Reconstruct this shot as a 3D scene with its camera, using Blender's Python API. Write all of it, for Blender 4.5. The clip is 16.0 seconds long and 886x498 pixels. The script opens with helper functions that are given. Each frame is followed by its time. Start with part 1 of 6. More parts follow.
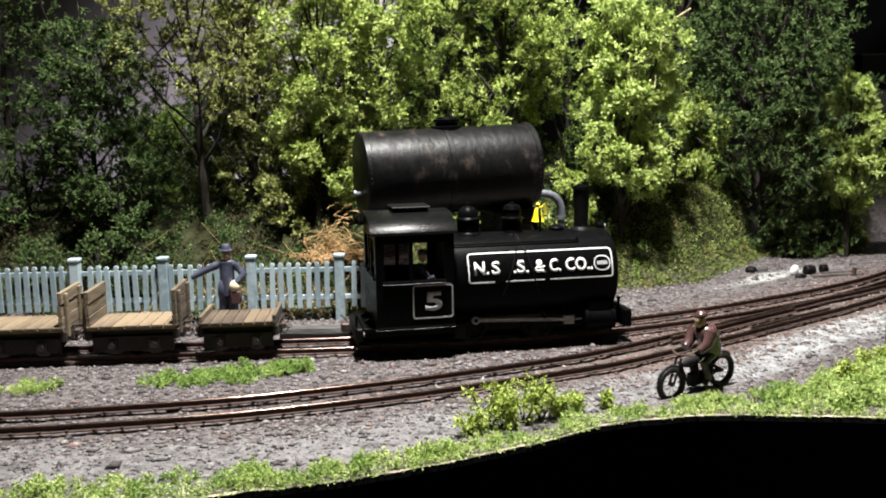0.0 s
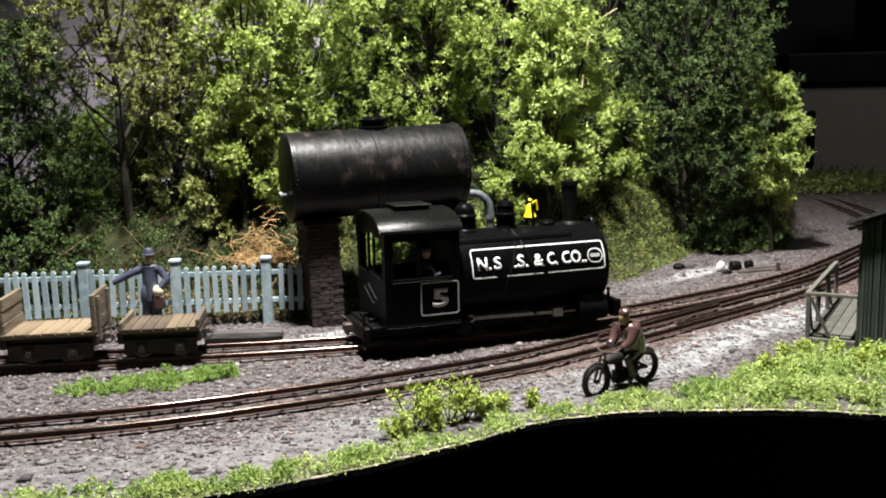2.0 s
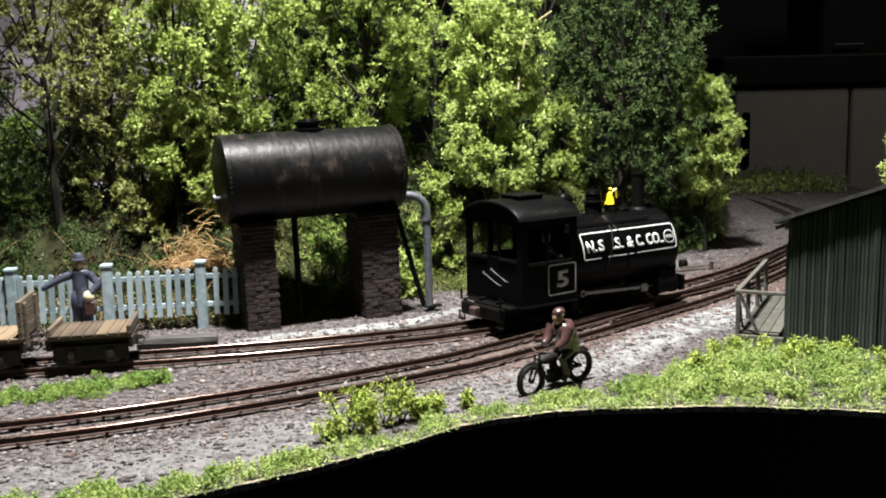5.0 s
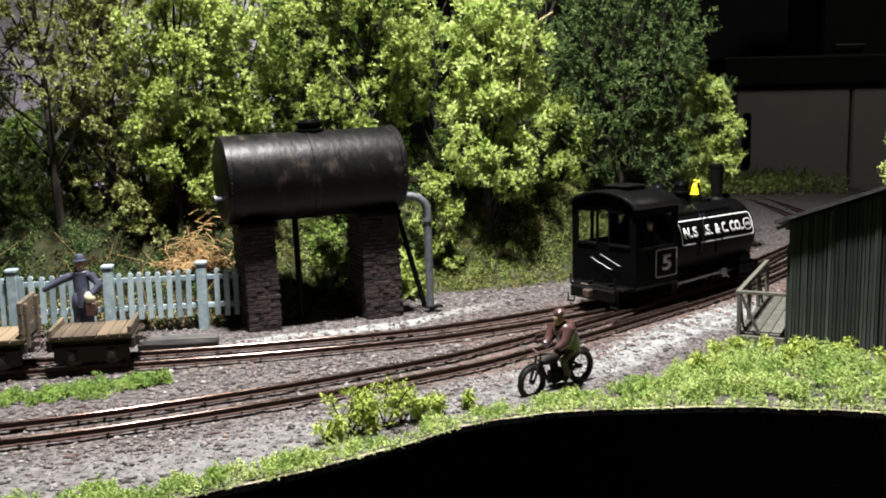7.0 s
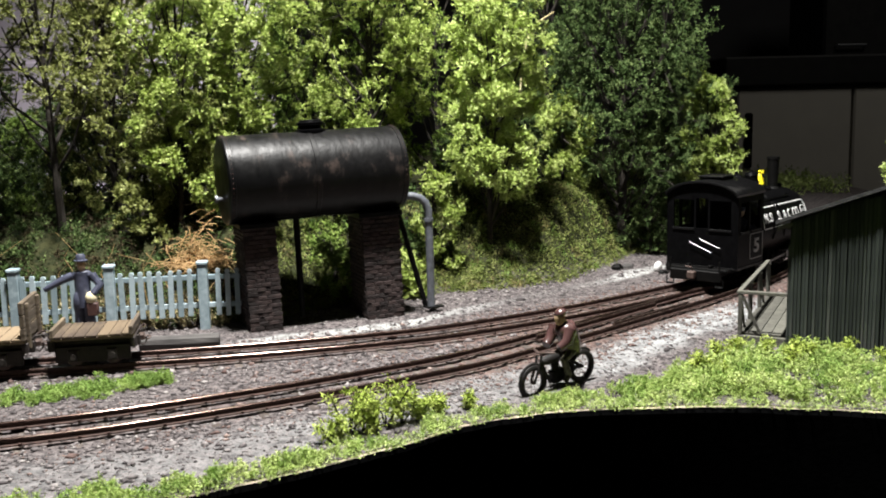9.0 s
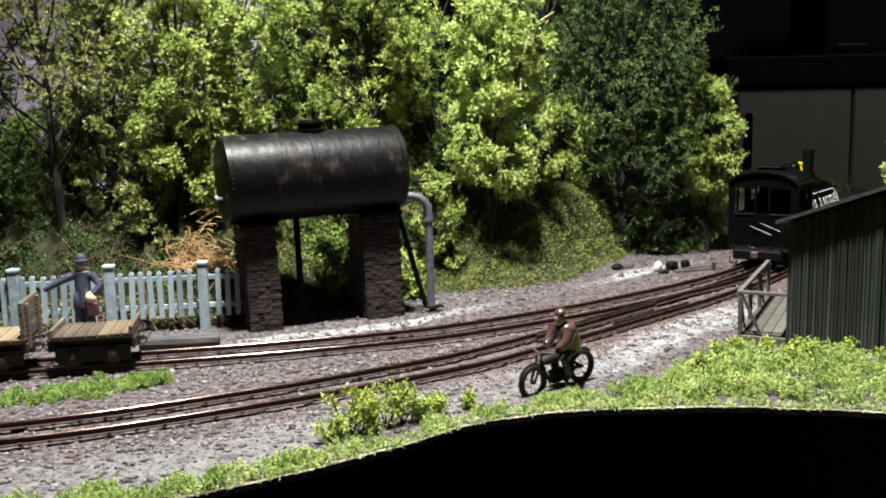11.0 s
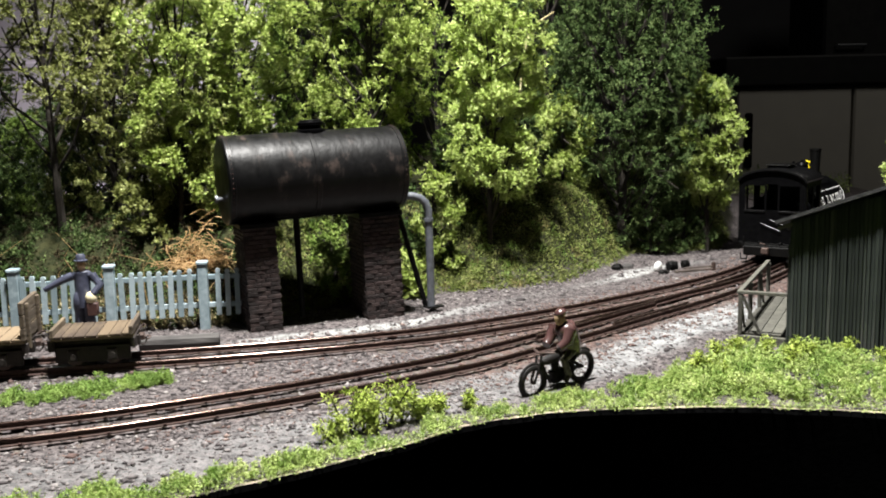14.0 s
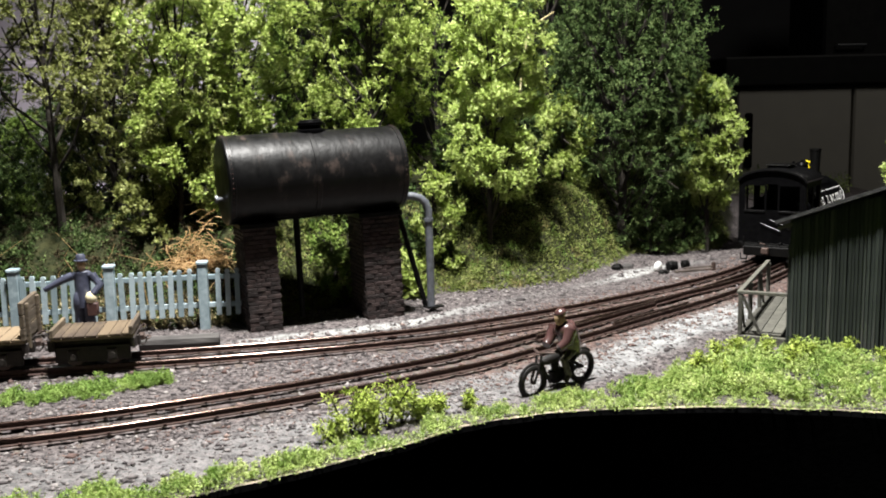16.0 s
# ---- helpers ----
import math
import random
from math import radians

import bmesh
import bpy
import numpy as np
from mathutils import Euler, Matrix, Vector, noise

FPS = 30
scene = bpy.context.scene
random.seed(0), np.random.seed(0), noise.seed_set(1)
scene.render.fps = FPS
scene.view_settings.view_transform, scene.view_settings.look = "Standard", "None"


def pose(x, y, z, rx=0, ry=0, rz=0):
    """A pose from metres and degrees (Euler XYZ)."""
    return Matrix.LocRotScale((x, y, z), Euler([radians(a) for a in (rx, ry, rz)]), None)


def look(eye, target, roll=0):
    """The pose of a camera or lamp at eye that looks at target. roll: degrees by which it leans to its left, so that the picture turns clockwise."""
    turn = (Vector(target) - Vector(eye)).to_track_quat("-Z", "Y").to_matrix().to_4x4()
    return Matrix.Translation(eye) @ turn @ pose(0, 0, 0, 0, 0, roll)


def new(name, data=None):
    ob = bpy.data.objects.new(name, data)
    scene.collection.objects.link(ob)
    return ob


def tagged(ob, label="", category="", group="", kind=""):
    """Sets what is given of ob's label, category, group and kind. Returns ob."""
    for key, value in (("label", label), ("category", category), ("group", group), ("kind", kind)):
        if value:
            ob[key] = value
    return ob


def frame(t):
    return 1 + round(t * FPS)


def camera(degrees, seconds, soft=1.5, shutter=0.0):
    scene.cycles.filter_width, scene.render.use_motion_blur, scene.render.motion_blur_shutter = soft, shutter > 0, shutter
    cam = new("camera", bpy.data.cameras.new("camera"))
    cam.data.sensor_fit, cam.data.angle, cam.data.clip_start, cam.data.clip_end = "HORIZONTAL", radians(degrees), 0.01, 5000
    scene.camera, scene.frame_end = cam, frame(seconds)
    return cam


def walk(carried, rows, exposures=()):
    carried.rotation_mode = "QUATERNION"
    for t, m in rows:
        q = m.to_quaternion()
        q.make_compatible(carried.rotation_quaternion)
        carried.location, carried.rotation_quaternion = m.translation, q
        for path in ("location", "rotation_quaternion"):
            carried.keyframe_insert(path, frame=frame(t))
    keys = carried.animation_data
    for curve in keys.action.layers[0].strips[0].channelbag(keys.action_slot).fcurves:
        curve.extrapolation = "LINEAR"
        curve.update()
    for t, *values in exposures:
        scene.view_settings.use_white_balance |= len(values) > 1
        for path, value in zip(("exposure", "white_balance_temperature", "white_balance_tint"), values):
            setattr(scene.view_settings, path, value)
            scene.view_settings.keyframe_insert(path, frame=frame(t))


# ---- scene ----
cam = camera(49.52, 16.0, soft=1.95)
# seconds, x, y, z, turn to the right, tilt down, roll
CAMERA_ROWS = [
    (0, -0.0096, -0.0031, 0.1008, -6.776, 8.644, -1.027),
    (0.5, -0.0095, -0.0023, 0.1009, -6.18, 8.659, -1.047),
    (1, -0.0083, -0.0016, 0.1007, -5.676, 8.688, -1.046),
    (1.5, -0.0063, -0.0008, 0.1008, -4.736, 8.739, -1.128),
    (2, -0.004, -0.0001, 0.1003, -3.193, 8.675, -1.261),
    (2.5, -0.0032, 0.0002, 0.1, -2.144, 8.648, -1.238),
    (3, -0.0016, 0.0003, 0.1002, -1.24, 8.68, -1.271),
    (3.5, -0.0006, 0.0002, 0.1002, -0.362, 8.663, -1.305),
    (4, -0.0004, -0.0001, 0.1004, 0.109, 8.697, -1.242),
    (4.2, -0.0003, 0, 0.1002, 0.13, 8.68, -1.26),
    (5.2, -0.0003, 0, 0.1, 0.15, 8.6, -1.3),
    (6.5, -0.0002, 0, 0.1, 0.135, 8.564, -1.313),
    (7, -0.0002, 0, 0.1, 0.09, 8.564, -1.337),
    (7.6, 0, 0, 0.1, 0, 8.564, -1.342),
    (16, 0, 0, 0.1, 0, 8.564, -1.342),
]


def aim(x, y, z, yaw, down, roll):
    a, d = radians(yaw), radians(down)
    way = Vector((math.sin(a) * math.cos(d), math.cos(a) * math.cos(d), -math.sin(d)))
    return look((x, y, z), Vector((x, y, z)) + way, roll)


walk(cam, [(r[0], aim(*r[1:])) for r in CAMERA_ROWS])

# ---------- light: one bright lamp over the layout in a dark room ----------
world = bpy.data.worlds.new("room_air")
scene.world = world
world.use_nodes = True
world.node_tree.nodes["Background"].inputs[0].default_value = (0.75, 0.78, 1.0, 1)
world.node_tree.nodes["Background"].inputs[1].default_value = 0.008
lamp_data = bpy.data.lights.new("layout_lamp", "SPOT")
lamp_data.energy = 101
lamp_data.spot_size = radians(86)
lamp_data.spot_blend = 1.0
lamp_data.shadow_soft_size = 0.03
lamp_data.color = (1.0, 0.98, 0.94)
lamp = new("layout_lamp", lamp_data)
lamp.matrix_world = look((-0.035, 0.322, 0.74), (0.02, 0.405, 0.0))
room_data = bpy.data.lights.new("room_lamp", "AREA")
room_data.energy = 3.5
room_data.size = 0.5
room_data.color = (1.0, 0.95, 0.85)
room_lamp = new("room_lamp", room_data)
room_lamp.matrix_world = pose(1.2, 1.2, 1.58)
scene.view_settings.exposure = 0.0


# ---------- materials ----------
def mat(name, c1, c2=None, scale=300.0, rough=0.7, metal=0.0, bump=0.0, spread=(0.35, 0.65), c3=None, island=False, spec=0.5, piece=0.0, sheen=0.0, stretch=(1, 1, 1), thin=0.0):
    m = bpy.data.materials.new(name)
    m.use_nodes = True
    nt = m.node_tree
    b = nt.nodes["Principled BSDF"]
    b.inputs["Roughness"].default_value = rough
    b.inputs["Metallic"].default_value = metal
    b.inputs["Specular IOR Level"].default_value = spec
    c2 = c2 or tuple(v * 0.75 for v in c1)
    tc = nt.nodes.new("ShaderNodeTexCoord")
    mp = nt.nodes.new("ShaderNodeMapping")
    mp.inputs["Scale"].default_value = stretch
    nt.links.new(tc.outputs["Object"], mp.inputs[0])
    no = nt.nodes.new("ShaderNodeTexNoise")
    no.inputs["Scale"].default_value = scale
    no.inputs["Detail"].default_value = 6
    no.inputs["Roughness"].default_value = 0.65
    nt.links.new(mp.outputs[0], no.inputs["Vector"])
    ra = nt.nodes.new("ShaderNodeValToRGB")
    ra.color_ramp.elements[0].position, ra.color_ramp.elements[1].position = spread
    ra.color_ramp.elements[0].color = (*c1, 1)
    ra.color_ramp.elements[1].color = (*c2, 1)
    if c3:
        e = ra.color_ramp.elements.new(min(0.98, spread[1] + 0.12))
        e.color = (*c3, 1)
    fac = no.outputs["Fac"]
    if island or piece:
        src = nt.nodes.new("ShaderNodeNewGeometry" if island else "ShaderNodeObjectInfo")
        mix = nt.nodes.new("ShaderNodeMath")
        mix.operation = "MULTIPLY_ADD"
        nt.links.new(src.outputs["Random Per Island" if island else "Random"], mix.inputs[0])
        mix.inputs[1].default_value = (0.34 if island is True else island) if island else piece
        sub = nt.nodes.new("ShaderNodeMath")
        sub.operation = "ADD"
        sub.inputs[1].default_value = -mix.inputs[1].default_value / 2
        nt.links.new(fac, sub.inputs[0])
        nt.links.new(sub.outputs[0], mix.inputs[2])
        fac = mix.outputs[0]
    nt.links.new(fac, ra.inputs[0])
    nt.links.new(ra.outputs[0], b.inputs["Base Color"])
    if bump:
        bu = nt.nodes.new("ShaderNodeBump")
        bu.inputs["Strength"].default_value = bump
        bu.inputs["Distance"].default_value = 0.0006
        n2 = nt.nodes.new("ShaderNodeTexNoise")
        n2.inputs["Scale"].default_value = scale * 2.5
        n2.inputs["Detail"].default_value = 4
        nt.links.new(mp.outputs[0], n2.inputs["Vector"])
        nt.links.new(n2.outputs["Fac"], bu.inputs["Height"])
        nt.links.new(bu.outputs[0], b.inputs["Normal"])
        r2 = nt.nodes.new("ShaderNodeMapRange")
        r2.inputs["To Min"].default_value = max(0.02, rough - 0.12)
        r2.inputs["To Max"].default_value = min(1.0, rough + 0.15)
        nt.links.new(n2.outputs["Fac"], r2.inputs["Value"])
        nt.links.new(r2.outputs[0], b.inputs["Roughness"])
    if thin:
        tr = nt.nodes.new("ShaderNodeBsdfTranslucent")
        nt.links.new(ra.outputs[0], tr.inputs["Color"])
        mx = nt.nodes.new("ShaderNodeMixShader")
        mx.inputs[0].default_value = thin
        nt.links.new(b.outputs[0], mx.inputs[1])
        nt.links.new(tr.outputs[0], mx.inputs[2])
        nt.links.new(mx.outputs[0], nt.nodes["Material Output"].inputs["Surface"])
    return m


def leafmat(name, c1, c2, c3=None, vary=0.3):
    return mat(name, c1, c2, scale=110, rough=0.8, island=vary, spread=(0.27, 0.54), c3=c3, thin=0.05, spec=0.15)


M_BLACK = mat("black_paint", (0.0016, 0.0016, 0.0018), (0.003, 0.003, 0.0033), 350, 0.32, bump=0.12, spec=0.04)
M_BLACKROOF = mat("roof_black_paint", (0.002, 0.002, 0.0022), (0.0045, 0.0045, 0.0047), 400, 0.3, bump=0.3, spec=0.2)
M_FRAME = mat("sooty_frame", (0.0014, 0.0014, 0.0014), (0.0034, 0.0032, 0.003), 500, 0.5, bump=0.3, spec=0.12)
M_WHITE = mat("white_lettering", (0.75, 0.75, 0.74), (0.6, 0.6, 0.6), 900, 0.6)
M_GREYPAINT = mat("grey_lettering", (0.4, 0.4, 0.4), (0.28, 0.28, 0.28), 900, 0.6)
M_STEEL = mat("rod_steel", (0.35, 0.35, 0.36), (0.2, 0.2, 0.2), 500, 0.4, metal=0.7, bump=0.1)
M_BELL = mat("yellow_bell", (0.92, 0.76, 0.02), (0.85, 0.66, 0.015), 500, 0.35)
M_LENS = mat("lamp_lens", (0.8, 0.8, 0.85), (0.7, 0.7, 0.8), 500, 0.15)
M_TANK = mat("weathered_tank", (0.0025, 0.0025, 0.0027), (0.0055, 0.0052, 0.0052), 150, 0.4, bump=0.4, spread=(0.42, 0.58), c3=(0.04, 0.03, 0.026), stretch=(0.8, 0.5, 0.5), spec=0.2)
M_RUST = mat("rust_edge", (0.08, 0.03, 0.018), (0.03, 0.022, 0.02), 400, 0.8, bump=0.3)
M_BRICK = mat("old_brick", (0.014, 0.009, 0.0085), (0.04, 0.025, 0.023), 500, 0.9, bump=0.8, piece=0.5)
M_MORTAR = mat("sooty_mortar", (0.032, 0.028, 0.027), (0.016, 0.014, 0.0135), 600, 0.95, bump=0.6)
M_PIPE = mat("grey_pipe", (0.13, 0.14, 0.16), (0.07, 0.075, 0.085), 350, 0.4, bump=0.2)
M_FENCE = mat("pale_blue_paint", (0.40, 0.49, 0.53), (0.22, 0.29, 0.32), 300, 0.75, bump=0.12, piece=0.45)
M_RAILTOP = mat("worn_rail_head", (0.20, 0.14, 0.12), (0.09, 0.055, 0.045), 60, 0.25, metal=0.85, bump=0.1)
M_RAILSIDE = mat("rusty_rail", (0.028, 0.013, 0.010), (0.06, 0.03, 0.022), 300, 0.8, bump=0.4)
M_TIE = mat("creosoted_sleeper", (0.045, 0.034, 0.029), (0.095, 0.076, 0.066), 300, 0.9, bump=0.5, piece=0.4, stretch=(1, 0.2, 1))
M_STONE = mat("ballast_stone", (0.045, 0.038, 0.039), (0.17, 0.15, 0.149), 250, 0.9, island=0.5, bump=0.5, c3=(0.27, 0.25, 0.24))
M_DECK = mat("weathered_deck_wood", (0.21, 0.155, 0.095), (0.10, 0.072, 0.045), 250, 0.85, bump=0.5, stretch=(1, 0.15, 1), piece=0.3)
M_ENDWOOD = mat("weathered_end_boards", (0.20, 0.155, 0.10), (0.09, 0.068, 0.047), 250, 0.85, bump=0.5, stretch=(1, 0.15, 1), piece=0.4)
M_WAGON = mat("dark_wagon_frame", (0.010, 0.007, 0.006), (0.026, 0.018, 0.014), 400, 0.75, bump=0.4)
M_IRON = mat("rusty_iron", (0.05, 0.032, 0.026), (0.09, 0.06, 0.05), 600, 0.6, metal=0.3, bump=0.3)
M_LOG = mat("grey_timber", (0.045, 0.042, 0.041), (0.10, 0.094, 0.09), 300, 0.9, bump=0.8, stretch=(0.15, 1, 1))
M_SHED = mat("faded_green_board", (0.0045, 0.009, 0.006), (0.024, 0.032, 0.026), 420, 0.9, bump=1.0, stretch=(1, 1, 0.04), piece=0.5, c3=(0.055, 0.06, 0.053))
M_ROOF = mat("tarred_roof", (0.018, 0.018, 0.019), (0.045, 0.045, 0.045), 300, 0.8, bump=0.4)
M_GREYWOOD = mat("grey_porch_wood", (0.10, 0.098, 0.08), (0.05, 0.048, 0.04), 300, 0.85, bump=0.5, piece=0.3)
M_COAT = mat("blue_grey_coat", (0.026, 0.029, 0.05), (0.07, 0.076, 0.115), 260, 0.5, bump=0.3)
M_CREAM = mat("cream_bundle", (0.75, 0.68, 0.45), (0.6, 0.52, 0.35), 500, 0.7)
M_MAROON = mat("brown_leather", (0.05, 0.024, 0.023), (0.085, 0.045, 0.042), 400, 0.2, bump=0.15, spec=0.9)
M_FLESH = mat("figure_face_paint", (0.48, 0.34, 0.20), (0.38, 0.25, 0.14), 400, 0.6)
M_TROUSER = mat("dark_green_cloth", (0.05, 0.048, 0.028), (0.085, 0.08, 0.05), 400, 0.6)
M_TYRE = mat("tyre_rubber", (0.006, 0.006, 0.006), (0.014, 0.012, 0.011), 400, 0.6, bump=0.2, spec=0.25)
M_LILAC = mat("pale_lilac_backdrop", (0.72, 0.64, 0.76), (0.62, 0.55, 0.65), 20, 0.9, bump=0.1)
# the room's lack of light is put into this dark wall grey
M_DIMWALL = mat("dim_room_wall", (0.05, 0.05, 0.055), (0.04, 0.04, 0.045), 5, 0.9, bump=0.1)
M_FLOOR = mat("dark_floor", (0.03, 0.027, 0.025), (0.045, 0.04, 0.036), 8, 0.7, bump=0.1)
M_CABINET = mat("off_white_cabinet", (0.55, 0.53, 0.48), (0.50, 0.48, 0.44), 12, 0.5, bump=0.05)
M_WORKTOP = mat("black_worktop", (0.01, 0.01, 0.011), (0.018, 0.018, 0.018), 40, 0.5, bump=0.05)
M_FASCIA = mat("black_fascia_cloth", (0.0015, 0.0015, 0.0017), (0.003, 0.003, 0.0032), 200, 0.95, bump=0.1, spec=0.03)
M_EDGE = mat("bare_board_edge", (0.55, 0.46, 0.36), (0.06, 0.05, 0.04), 45, 0.95, bump=0.6)
M_BARK = mat("twig_bark", (0.011, 0.0085, 0.006), (0.026, 0.02, 0.014), 300, 0.9, bump=0.5)
M_STRAW = mat("dry_straw", (0.52, 0.34, 0.155), (0.30, 0.185, 0.08), 80, 0.8, island=True, spread=(0.3, 0.65))
M_LIGHTLEAF = leafmat("light_green_leaf", (0.14, 0.20, 0.038), (0.30, 0.38, 0.085), (0.52, 0.59, 0.23))
M_BRIGHTLEAF = leafmat("bright_green_leaf", (0.22, 0.30, 0.065), (0.38, 0.475, 0.125), (0.55, 0.63, 0.26))
M_OLIVELEAF = leafmat("olive_leaf", (0.085, 0.10, 0.026), (0.185, 0.205, 0.055), (0.42, 0.45, 0.19))
M_MIDLEAF = leafmat("mid_green_leaf", (0.075, 0.13, 0.025), (0.155, 0.23, 0.046), (0.28, 0.37, 0.10))
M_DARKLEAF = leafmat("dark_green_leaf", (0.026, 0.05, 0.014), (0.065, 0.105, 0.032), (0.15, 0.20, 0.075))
M_GRASS = leafmat("foam_grass", (0.20, 0.30, 0.075), (0.36, 0.455, 0.14), (0.56, 0.62, 0.28), 0.2)
M_DARKGRASS = leafmat("deep_foam_grass", (0.14, 0.235, 0.055), (0.23, 0.34, 0.085), (0.35, 0.46, 0.14), 0.14)
M_MOSS = leafmat("slope_moss", (0.06, 0.082, 0.02), (0.135, 0.165, 0.04), (0.255, 0.275, 0.10))
M_BROWNMOSS = leafmat("brown_moss", (0.10, 0.08, 0.035), (0.20, 0.165, 0.07), (0.32, 0.27, 0.13))
M_DRY = leafmat("dry_beige_grass", (0.13, 0.105, 0.05), (0.26, 0.215, 0.11), (0.45, 0.39, 0.23))
# near-black brown: tree shade on the bank put into the leaf colour
M_SHADEBROWN = leafmat("shade_brown_leaf", (0.018, 0.014, 0.008), (0.045, 0.034, 0.018), (0.12, 0.095, 0.05))
M_WEED = leafmat("lime_weed_leaf", (0.22, 0.30, 0.05), (0.36, 0.44, 0.09), (0.48, 0.54, 0.18))
M_BAG = mat("brown_bag", (0.075, 0.03, 0.024), (0.04, 0.018, 0.015), 400, 0.6, bump=0.2)
M_STEM = mat("pale_dry_stem", (0.62, 0.55, 0.32), (0.48, 0.40, 0.2), 80, 0.8)
M_DARKDECK = mat("dark_weathered_deck", (0.135, 0.098, 0.06), (0.055, 0.038, 0.026), 250, 0.85, bump=0.6, stretch=(1, 0.15, 1), piece=0.4)
M_REDSTONE = mat("rusty_ballast_stone", (0.075, 0.045, 0.039), (0.17, 0.115, 0.10), 250, 0.9, island=True, bump=0.5, c3=(0.30, 0.24, 0.215))


def ground_material():
    m = bpy.data.materials.new("layout_ground")
    m.use_nodes = True
    nt = m.node_tree
    b = nt.nodes["Principled BSDF"]
    b.inputs["Roughness"].default_value = 0.95
    b.inputs["Specular IOR Level"].default_value = 0.2
    at = nt.nodes.new("ShaderNodeAttribute")
    at.attribute_name = "cover"
    sp = nt.nodes.new("ShaderNodeSeparateColor")
    nt.links.new(at.outputs["Color"], sp.inputs[0])
    tc = nt.nodes.new("ShaderNodeTexCoord")

    def ramp(scale, c1, c2, lo=0.35, hi=0.65):
        n = nt.nodes.new("ShaderNodeTexNoise")
        n.inputs["Scale"].default_value = scale
        n.inputs["Detail"].default_value = 8
        n.inputs["Roughness"].default_value = 0.7
        nt.links.new(tc.outputs["Object"], n.inputs["Vector"])
        r = nt.nodes.new("ShaderNodeValToRGB")
        r.color_ramp.elements[0].position, r.color_ramp.elements[1].position = lo, hi
        r.color_ramp.elements[0].color = (*c1, 1)
        r.color_ramp.elements[1].color = (*c2, 1)
        nt.links.new(n.outputs["Fac"], r.inputs[0])
        return r.outputs[0], n.outputs["Fac"]

    def blend(a, c, fac):
        x = nt.nodes.new("ShaderNodeMix")
        x.data_type = "RGBA"
        nt.links.new(fac, x.inputs[0])
        nt.links.new(a, x.inputs[6])
        nt.links.new(c, x.inputs[7])
        return x.outputs[2]

    ballast, fine = ramp(420, (0.026, 0.022, 0.023), (0.16, 0.14, 0.138), 0.4, 0.6)
    dust, _ = ramp(150, (0.11, 0.11, 0.112), (0.34, 0.345, 0.345), 0.36, 0.64)
    rust, _ = ramp(260, (0.07, 0.043, 0.036), (0.165, 0.115, 0.10))
    soil, _ = ramp(220, (0.010, 0.015, 0.005), (0.045, 0.046, 0.018))
    c = blend(ballast, rust, sp.outputs[0])
    c = blend(c, dust, sp.outputs[2])
    chalk, _ = ramp(180, (0.15, 0.15, 0.145), (0.42, 0.42, 0.41))
    c = blend(c, chalk, at.outputs["Alpha"])
    c = blend(c, soil, sp.outputs[1])
    nt.links.new(c, b.inputs["Base Color"])
    bu = nt.nodes.new("ShaderNodeBump")
    bu.inputs["Strength"].default_value = 0.9
    bu.inputs["Distance"].default_value = 0.001
    nt.links.new(fine, bu.inputs["Height"])
    nt.links.new(bu.outputs[0], b.inputs["Normal"])
    return m


M_GROUND = ground_material()

# ---------- mesh helpers; builders take millimetres ----------
MM = 0.001
rng = np.random.default_rng(7)


def finish(name, bm, material, parent=None, label="", smooth=False):
    me = bpy.data.meshes.new(name)
    bmesh.ops.recalc_face_normals(bm, faces=bm.faces[:])
    bm.to_mesh(me)
    bm.free()
    for m in material if isinstance(material, (list, tuple)) else [material]:
        me.materials.append(m)
    if smooth:
        me.shade_smooth()
        me.set_sharp_from_angle(angle=radians(42))
    ob = new(name, me)
    ob.parent = parent
    if label:
        ob["label"] = label
    return ob


def part(name, bm, material, parent, label="", smooth=False):
    return finish(name, bm, material, parent, label, smooth)


def piece(name, me, parent, m):
    ob = new(name, me)
    ob.parent = parent
    ob.matrix_basis = m
    return ob


def thing(name, m, label, category, group="", kind=""):
    ob = new(name)
    ob.empty_display_size = 0.01
    ob.matrix_basis = m
    return tagged(ob, label, category, group, kind)


def box(bm, x0, x1, y0, y1, z0, z1, bevel=0.0, rot=None, mi=0):
    r = bmesh.ops.create_cube(bm, size=1.0)
    vs = r["verts"]
    c = Vector(((x0 + x1) / 2, (y0 + y1) / 2, (z0 + z1) / 2))
    for v in vs:
        p = Vector((v.co.x * (x1 - x0), v.co.y * (y1 - y0), v.co.z * (z1 - z0)))
        if rot:
            p = rot @ p
        v.co = (p + c) * MM
    fs = {f for v in vs for f in v.link_faces}
    for f in fs:
        f.material_index = mi
    if bevel:
        es = {e for v in vs for e in v.link_edges}
        bmesh.ops.bevel(bm, geom=list(es), offset=bevel * MM, segments=1, affect="EDGES", material=-1)
    return vs


def cyl(bm, p0, p1, r0, r1=None, seg=16, caps=True, mi=0):
    r1 = r0 if r1 is None else r1
    p0, p1 = Vector(p0), Vector(p1)
    q = (p1 - p0).to_track_quat("Z", "Y").to_matrix()
    rings = []
    for p, r in ((p0, r0), (p1, r1)):
        rings.append([bm.verts.new((p + q @ Vector((r * math.cos(2 * math.pi * k / seg), r * math.sin(2 * math.pi * k / seg), 0))) * MM) for k in range(seg)])
    for k in range(seg):
        f = bm.faces.new((rings[0][k], rings[0][(k + 1) % seg], rings[1][(k + 1) % seg], rings[1][k]))
        f.material_index = mi
    if caps:
        for g in rings:
            bm.faces.new(g).material_index = mi


